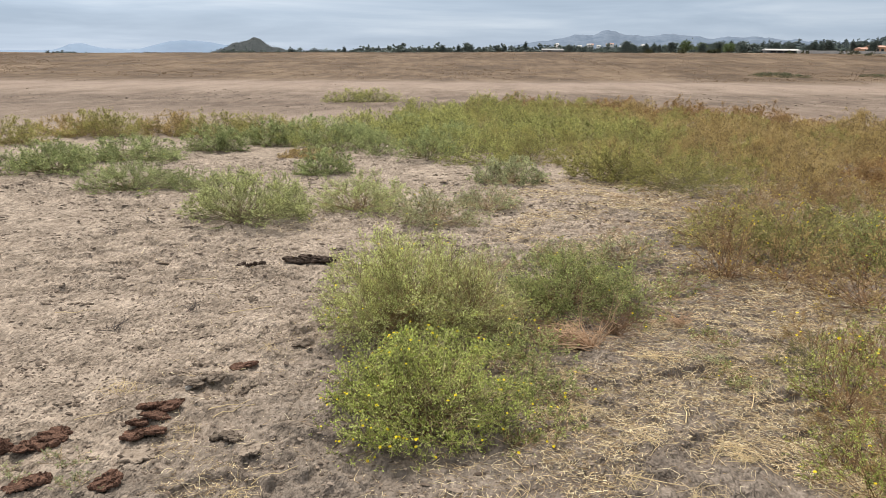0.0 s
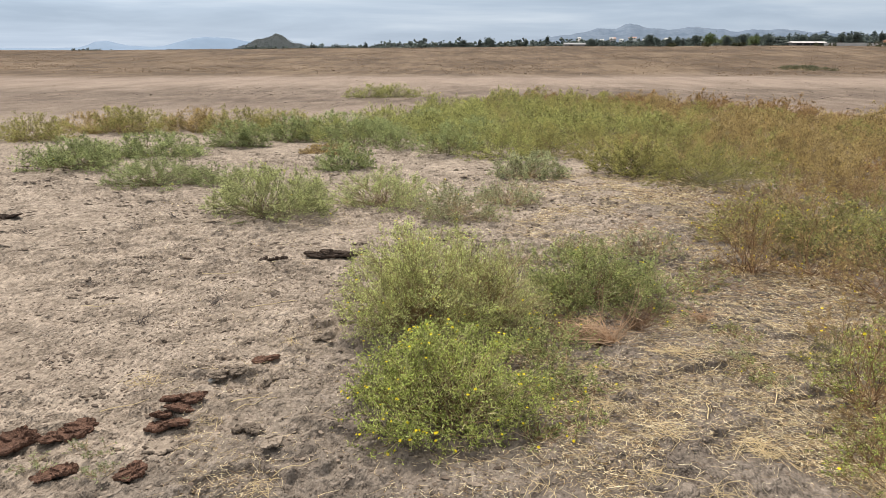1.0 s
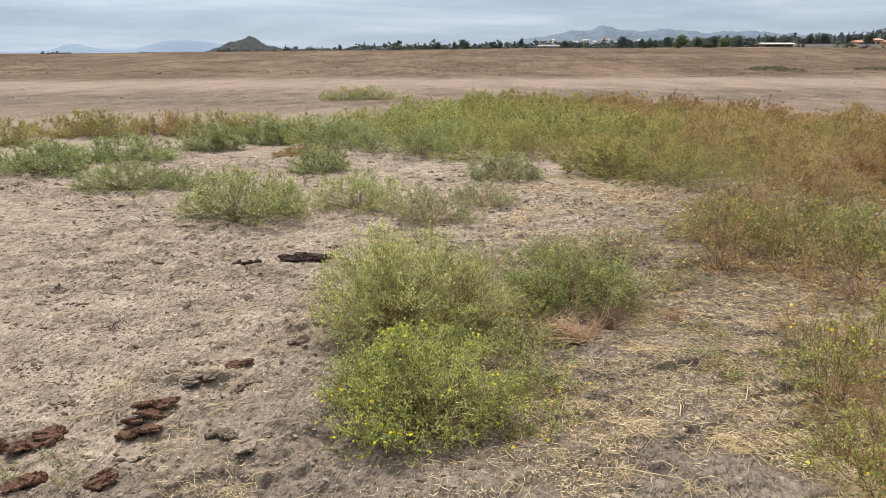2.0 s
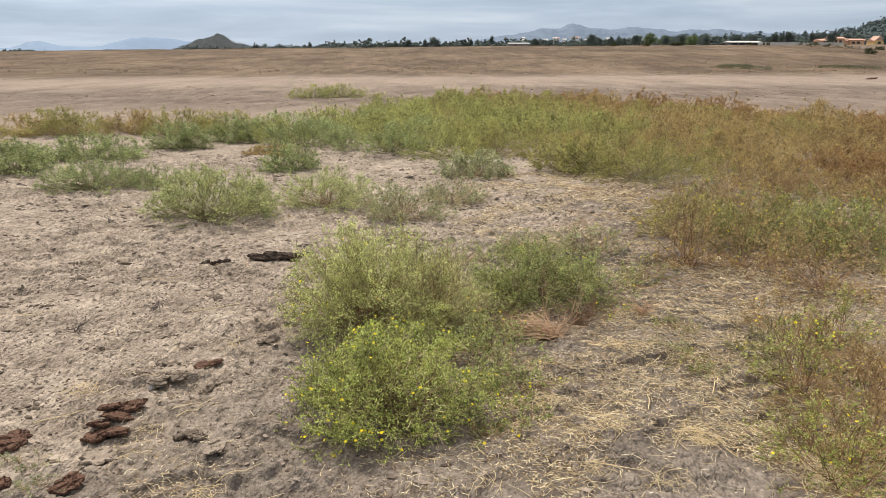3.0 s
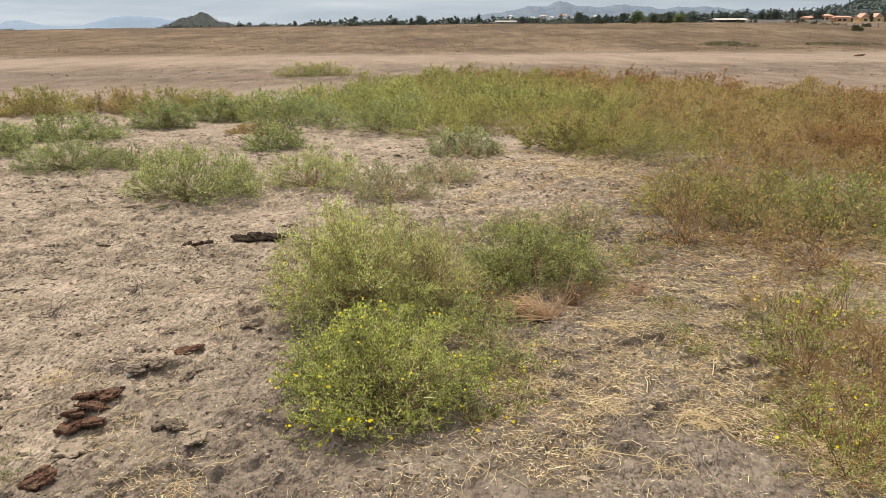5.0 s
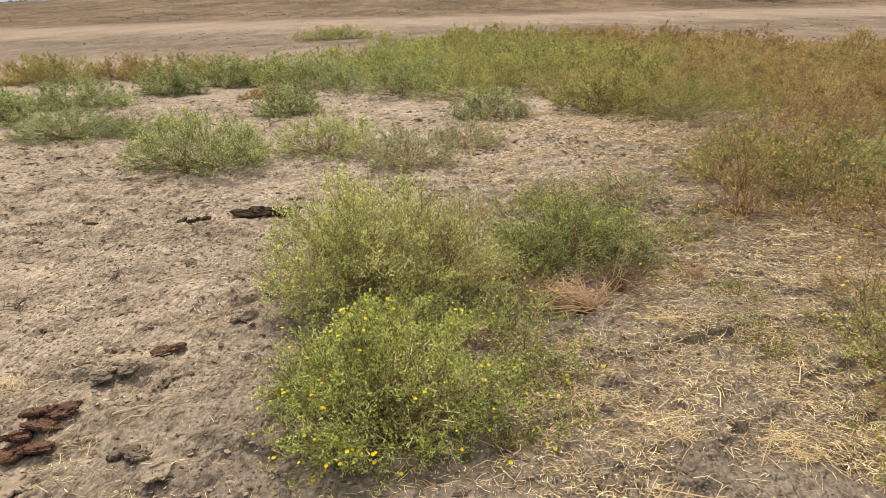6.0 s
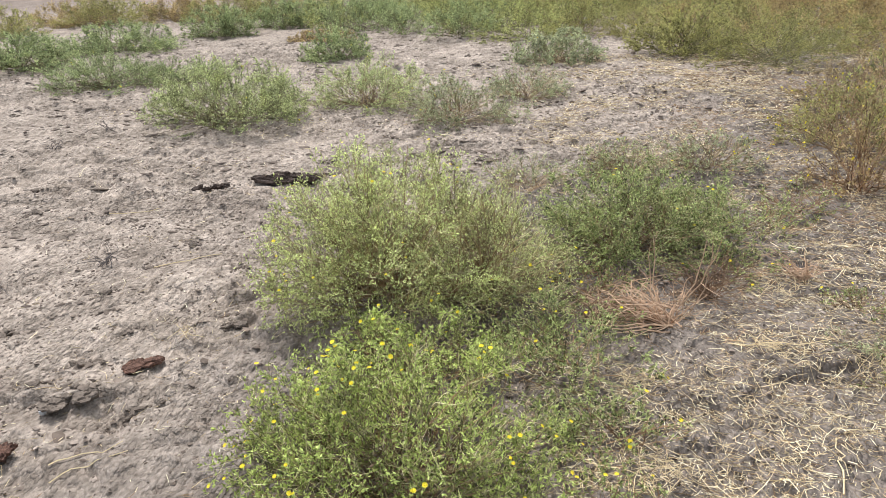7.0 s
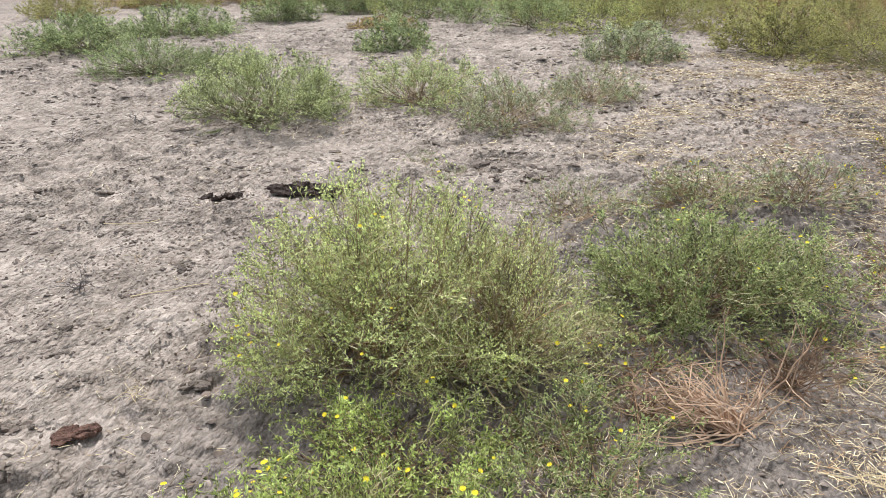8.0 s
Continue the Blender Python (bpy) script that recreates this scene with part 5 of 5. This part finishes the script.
def far_woods():
    """Hedges, orchards and woods too far to count: rounded crowns of foliage."""
    rng = np.random.default_rng(31)
    a = np.concatenate([rng.uniform(-0.215, 0.40, 1500), rng.uniform(0.17, 0.8, 1900), rng.uniform(-0.53, -0.47, 90), rng.uniform(-0.402, -0.383, 50), rng.uniform(-0.31, -0.20, 130)])
    d = np.concatenate([rng.uniform(600, 800, 1500), rng.uniform(690, 1000, 1900), rng.uniform(600, 640, 90), rng.uniform(600, 640, 50), rng.uniform(640, 700, 130)])
    x = a * d
    z = land(x, d)
    hill = np.interp(a, WOOD_A, WOOD_E)
    on = np.clip((d - 740) / 260, 0, 1)
    z = np.where(a > 0.16, np.maximum(z, -6 + (hill * 1000 + 7.5) * np.sin(on * np.pi / 2) ** 1.3), z)
    tall = np.where(a > 0.36, 6.5, np.where(a > 0.10, 6.6, np.where(a > -0.12, 6.6, np.where(a > -0.3, 4.4, 2.4)))) * (0.65 + 0.6 * vnoise(x / 7, d / 60, 33)) * np.minimum(rng.lognormal(-0.1, 0.25, len(a)), 1.4)
    per = 11
    V, T = rounded(np.repeat(np.stack([x, d, z], -1), per, axis=0), np.repeat(tall, per), rng)
    # scrub on the lone hill
    k = 800
    ha, hs = rng.uniform(-0.315, -0.20, k), rng.uniform(0.25, 1.0, k)
    hd = 2000 + 260 * (hs - 1)
    he = np.interp(ha, (-0.32, -0.305, -0.285, -0.272, -0.262, -0.256, -0.249, -0.238, -0.22, -0.204, -0.185), (0.0, 0.005, 0.012, 0.0155, 0.0178, 0.0192, 0.0172, 0.0115, 0.0065, 0.0030, 0.001))
    W = rounded(np.stack([ha * hd, hd, -6 + (he * 2000 + 7.5) * np.sin(hs * np.pi / 2) ** 1.3], -1), rng.uniform(2.0, 4.5, k), rng)
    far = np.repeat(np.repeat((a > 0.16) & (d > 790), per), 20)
    tagged(new("far_woods", tri_mesh("far_woods", V, T[~far], MAT_TREE)), "dark band of far hedges and woods", "trees", kind="stuff")
    # the slope's woods take the leaf colour with more haze painted in
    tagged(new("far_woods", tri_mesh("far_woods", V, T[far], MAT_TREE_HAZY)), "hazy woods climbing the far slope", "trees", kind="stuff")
    tagged(new("hill_scrub", tri_mesh("hill_scrub", *W, MAT_HILL)), "dark scrub on the lone hill", "scrub", kind="stuff")


far_woods()


# ---- far buildings ----
def box(bm, x0, x1, y0, y1, z0, z1):
    vs = [bm.verts.new(p) for p in ((x0, y0, z0), (x1, y0, z0), (x1, y1, z0), (x0, y1, z0), (x0, y0, z1), (x1, y0, z1), (x1, y1, z1), (x0, y1, z1))]
    for f in ((3, 2, 1, 0), (4, 5, 6, 7), (0, 1, 5, 4), (1, 2, 6, 5), (2, 3, 7, 6), (3, 0, 4, 7)):
        bm.faces.new([vs[k] for k in f])


def gable(bm, x0, x1, y0, y1, z0, z1, along="x"):
    """A pitched roof block with eaves at z0 and ridge at z1."""
    if along == "x":
        ym = (y0 + y1) / 2
        pts = [(x0, y0, z0), (x1, y0, z0), (x1, y1, z0), (x0, y1, z0), (x0, ym, z1), (x1, ym, z1)]
        faces = ((3, 2, 1, 0), (0, 1, 5, 4), (2, 3, 4, 5), (1, 2, 5), (3, 0, 4))
    else:
        xm = (x0 + x1) / 2
        pts = [(x0, y0, z0), (x1, y0, z0), (x1, y1, z0), (x0, y1, z0), (xm, y0, z1), (xm, y1, z1)]
        faces = ((3, 2, 1, 0), (0, 1, 4), (1, 2, 5, 4), (2, 3, 5), (3, 0, 4, 5))
    vs = [bm.verts.new(p) for p in pts]
    for f in faces:
        bm.faces.new([vs[k] for k in f])


def house(name, label, x, y, z, blocks, roofs, openings, wall, roof_mat, group=""):
    root = new(name)
    root.matrix_world = pose(x, y, z)
    tagged(root, label, "building", group)
    for b in blocks:
        bm = bmesh.new()
        box(bm, *b)
        part("wall", bm, wall, root)
    for r in roofs:
        bm = bmesh.new()
        gable(bm, *r)
        part("roof", bm, roof_mat, root)
    for o in openings:
        bm = bmesh.new()
        box(bm, *o)
        part("window", bm, MAT_DARKOPEN, root, "dark window, in the shed also the open bay's shade")
    return root


zb = 1.55 + 0.0098 * 600 - 0.5
house("house", "large orange rendered house with tiled roofs", 0.55 * 600, 600, zb,
      [(-17, 17, 0, 12, 0, 3.0), (-9, 1, -1, 12, 0, 4.6), (5, 16, -2, 10, 0, 3.4)],
      [(-18, 18, -1, 13, 3.0, 4.4), (-10, 2, -2, 13, 4.6, 6.0), (4, 17, -3, 11, 3.4, 4.6)],
      [(-15, -12.5, -0.15, 0.3, 0.6, 2.4), (-11.5, -9.8, -0.15, 0.3, 0.6, 2.4), (-7, -5, -1.15, -0.7, 0.2, 3.4), (-3.5, -1.5, -1.15, -0.7, 0.6, 3.2), (6, 8.5, -2.15, -1.7, 0.7, 2.3), (10, 12.5, -2.15, -1.7, 0.7, 2.3)], MAT_ORANGE, MAT_TILE)
house("house", "yellow house with two steep gables", 0.607 * 600, 600, zb,
      [(-9.5, 9.5, 0, 10, 0, 2.8), (-9, -2.5, -1, 8, 0, 3.4), (2, 8, -1, 8, 0, 3.4)],
      [(-10, 10, -0.6, 10.6, 2.8, 4.6), (-9.6, -1.9, -1.4, 8, 3.4, 6.6, "y"), (1.4, 8.6, -1.4, 8, 3.4, 6.6, "y")],
      [(-7, -4.5, -1.15, -0.7, 0.6, 2.4), (4, 6, -1.15, -0.7, 0.6, 2.4), (-1.4, 0.6, -0.15, 0.3, 0.2, 2.3)], MAT_YELLOW, MAT_TILE)
# the last opening is a dark block for the shade in the open bay
house("shed", "long low open shed with a pale roof", 0.4213 * 450, 450, 1.55 + 0.0088 * 450 - 1.0,
      [(-9, 1, 1, 7, 0, 2.2)], [(-10, 9.5, -1, 8, 2.2, 3.1)], [(-7, -4, 0.85, 1.2, 0.9, 1.9), (-3, 0.4, 0.85, 1.2, 0.9, 1.9), (1.5, 8.5, 3.0, 6.5, 0.0, 2.1)], MAT_TIN, MAT_GREYWALL)
house("shed", "low white barn just over the crest", 0.1273 * 430, 430, 1.55 + 0.0078 * 430 - 1.5,
      [(-5.5, 5.5, 0, 6, 0, 1.9)], [(-6, 6, -0.6, 6.6, 1.9, 2.8)], [(-3, -1, -0.15, 0.3, 0.9, 1.7)], MAT_TIN, MAT_TIN)

rngh = random.Random(14)
for k in range(22):
    a = rngh.choice((rngh.uniform(0.12, 0.24), rngh.uniform(0.20, 0.38), rngh.uniform(0.40, 0.56)))
    d = rngh.uniform(800, 960)
    w, h = rngh.uniform(2.4, 4.2), rngh.uniform(1.4, 2.2)
    house("house", "small pale house among far trees", a * d, d, 1.55 + d * (0.0110 + rngh.uniform(0, 0.006)) - h * 0.5,
          [(-w / 2, w / 2, 0, 6, -3, h)], [(-w / 2 - 0.4, w / 2 + 0.4, -0.4, 6.4, h, h + 1.3)], [(-w * 0.25, w * 0.05, -0.15, 0.3, 0.8, 2.0)], rngh.choice((MAT_WHITE, MAT_WHITE, MAT_GREYWALL)), rngh.choice((MAT_TILE, MAT_GREYWALL)), "far houses")

# boundary wall and rail fence before the houses
wallob = new("garden_wall")
wallob.matrix_world = pose(0.495 * 430, 430, float(land(0.495 * 430, 430)) + 0.3)
tagged(wallob, "long pale boundary wall", "wall")
for k in range(9):
    bm = bmesh.new()
    box(bm, -24 + k * 5.4, -24 + k * 5.4 + 5.3, 0, 0.3, -1.5, 1.15 + 0.1 * (k % 2))
    part("panel", bm, MAT_GREYWALL, wallob)


def fence():
    d = 200.0
    root = new("rail_fence")
    x0, x1 = 0.563 * d, 0.66 * d
    zf = float(land(0.6 * d, d)) - 0.05
    root.matrix_world = pose(x0, d, zf)
    tagged(root, "rail fence with dark posts and pale rails", "fence")
    n = 9
    for k in range(n + 1):
        bm = bmesh.new()
        bmesh.ops.create_cone(bm, cap_ends=True, segments=8, radius1=0.11, radius2=0.10, depth=1.8, matrix=Matrix.Translation(((x1 - x0) * k / n, 0, 0.2)))
        part("post", bm, MAT_POST, root)
    for hgt in (0.40, 0.85):
        for k in range(n):
            bm = bmesh.new()
            box(bm, (x1 - x0) * k / n + 0.1, (x1 - x0) * (k + 1) / n - 0.1, -0.06, 0.06, hgt - 0.07, hgt + 0.07)
            part("rail", bm, MAT_GREYWALL if k % 3 else MAT_POST, root)


fence()
# dark bushes along the crest
for k, (a, d, s) in enumerate([(0.250, 112, 0.55), (0.292, 112, 0.6), (0.328, 113, 0.45), (0.336, 113, 0.55), (0.50, 150, 1.4), (0.515, 150, 1.2), (0.535, 150, 1.3), (0.555, 150, 1.3), (0.45, 150, 0.9), (0.60, 120, 0.6), (0.588, 95, 0.7), (0.43, 150, 0.9)]):
    shrub("shrub", "dark bush on the grassy crest", "shrub", a * d, d, 900 + k, s, s, s * 0.9, "dark", "tan", group="crest bushes", stems=14, branches=3, shoots=90, fine_wood=False, leaves=500, leaf=(0.22, 0.10), stem_r=0.01)
# low green patches on the rise
plant_out([(0.405 * 62, 62), (0.42 * 63, 63), (0.44 * 62, 62), (0.54 * 64, 64), (0.56 * 64, 64), (0.575 * 65, 65), (0.59 * 64, 64), (0.61 * 65, 65), (0.418 * 63.5, 63.5)], {
    "green": [kind_of("low green weed patch on the dry rise", 951, 1.7, 1.2, 0.20, "dull", "tan", group="weeds on the rise", stems=20, branches=3, shoots=160, fine_wood=False, leaves=520, leaf=(0.12, 0.05), stem_r=0.006)],
}, lambda x, y: "green", 11, 0.7, 1.2)
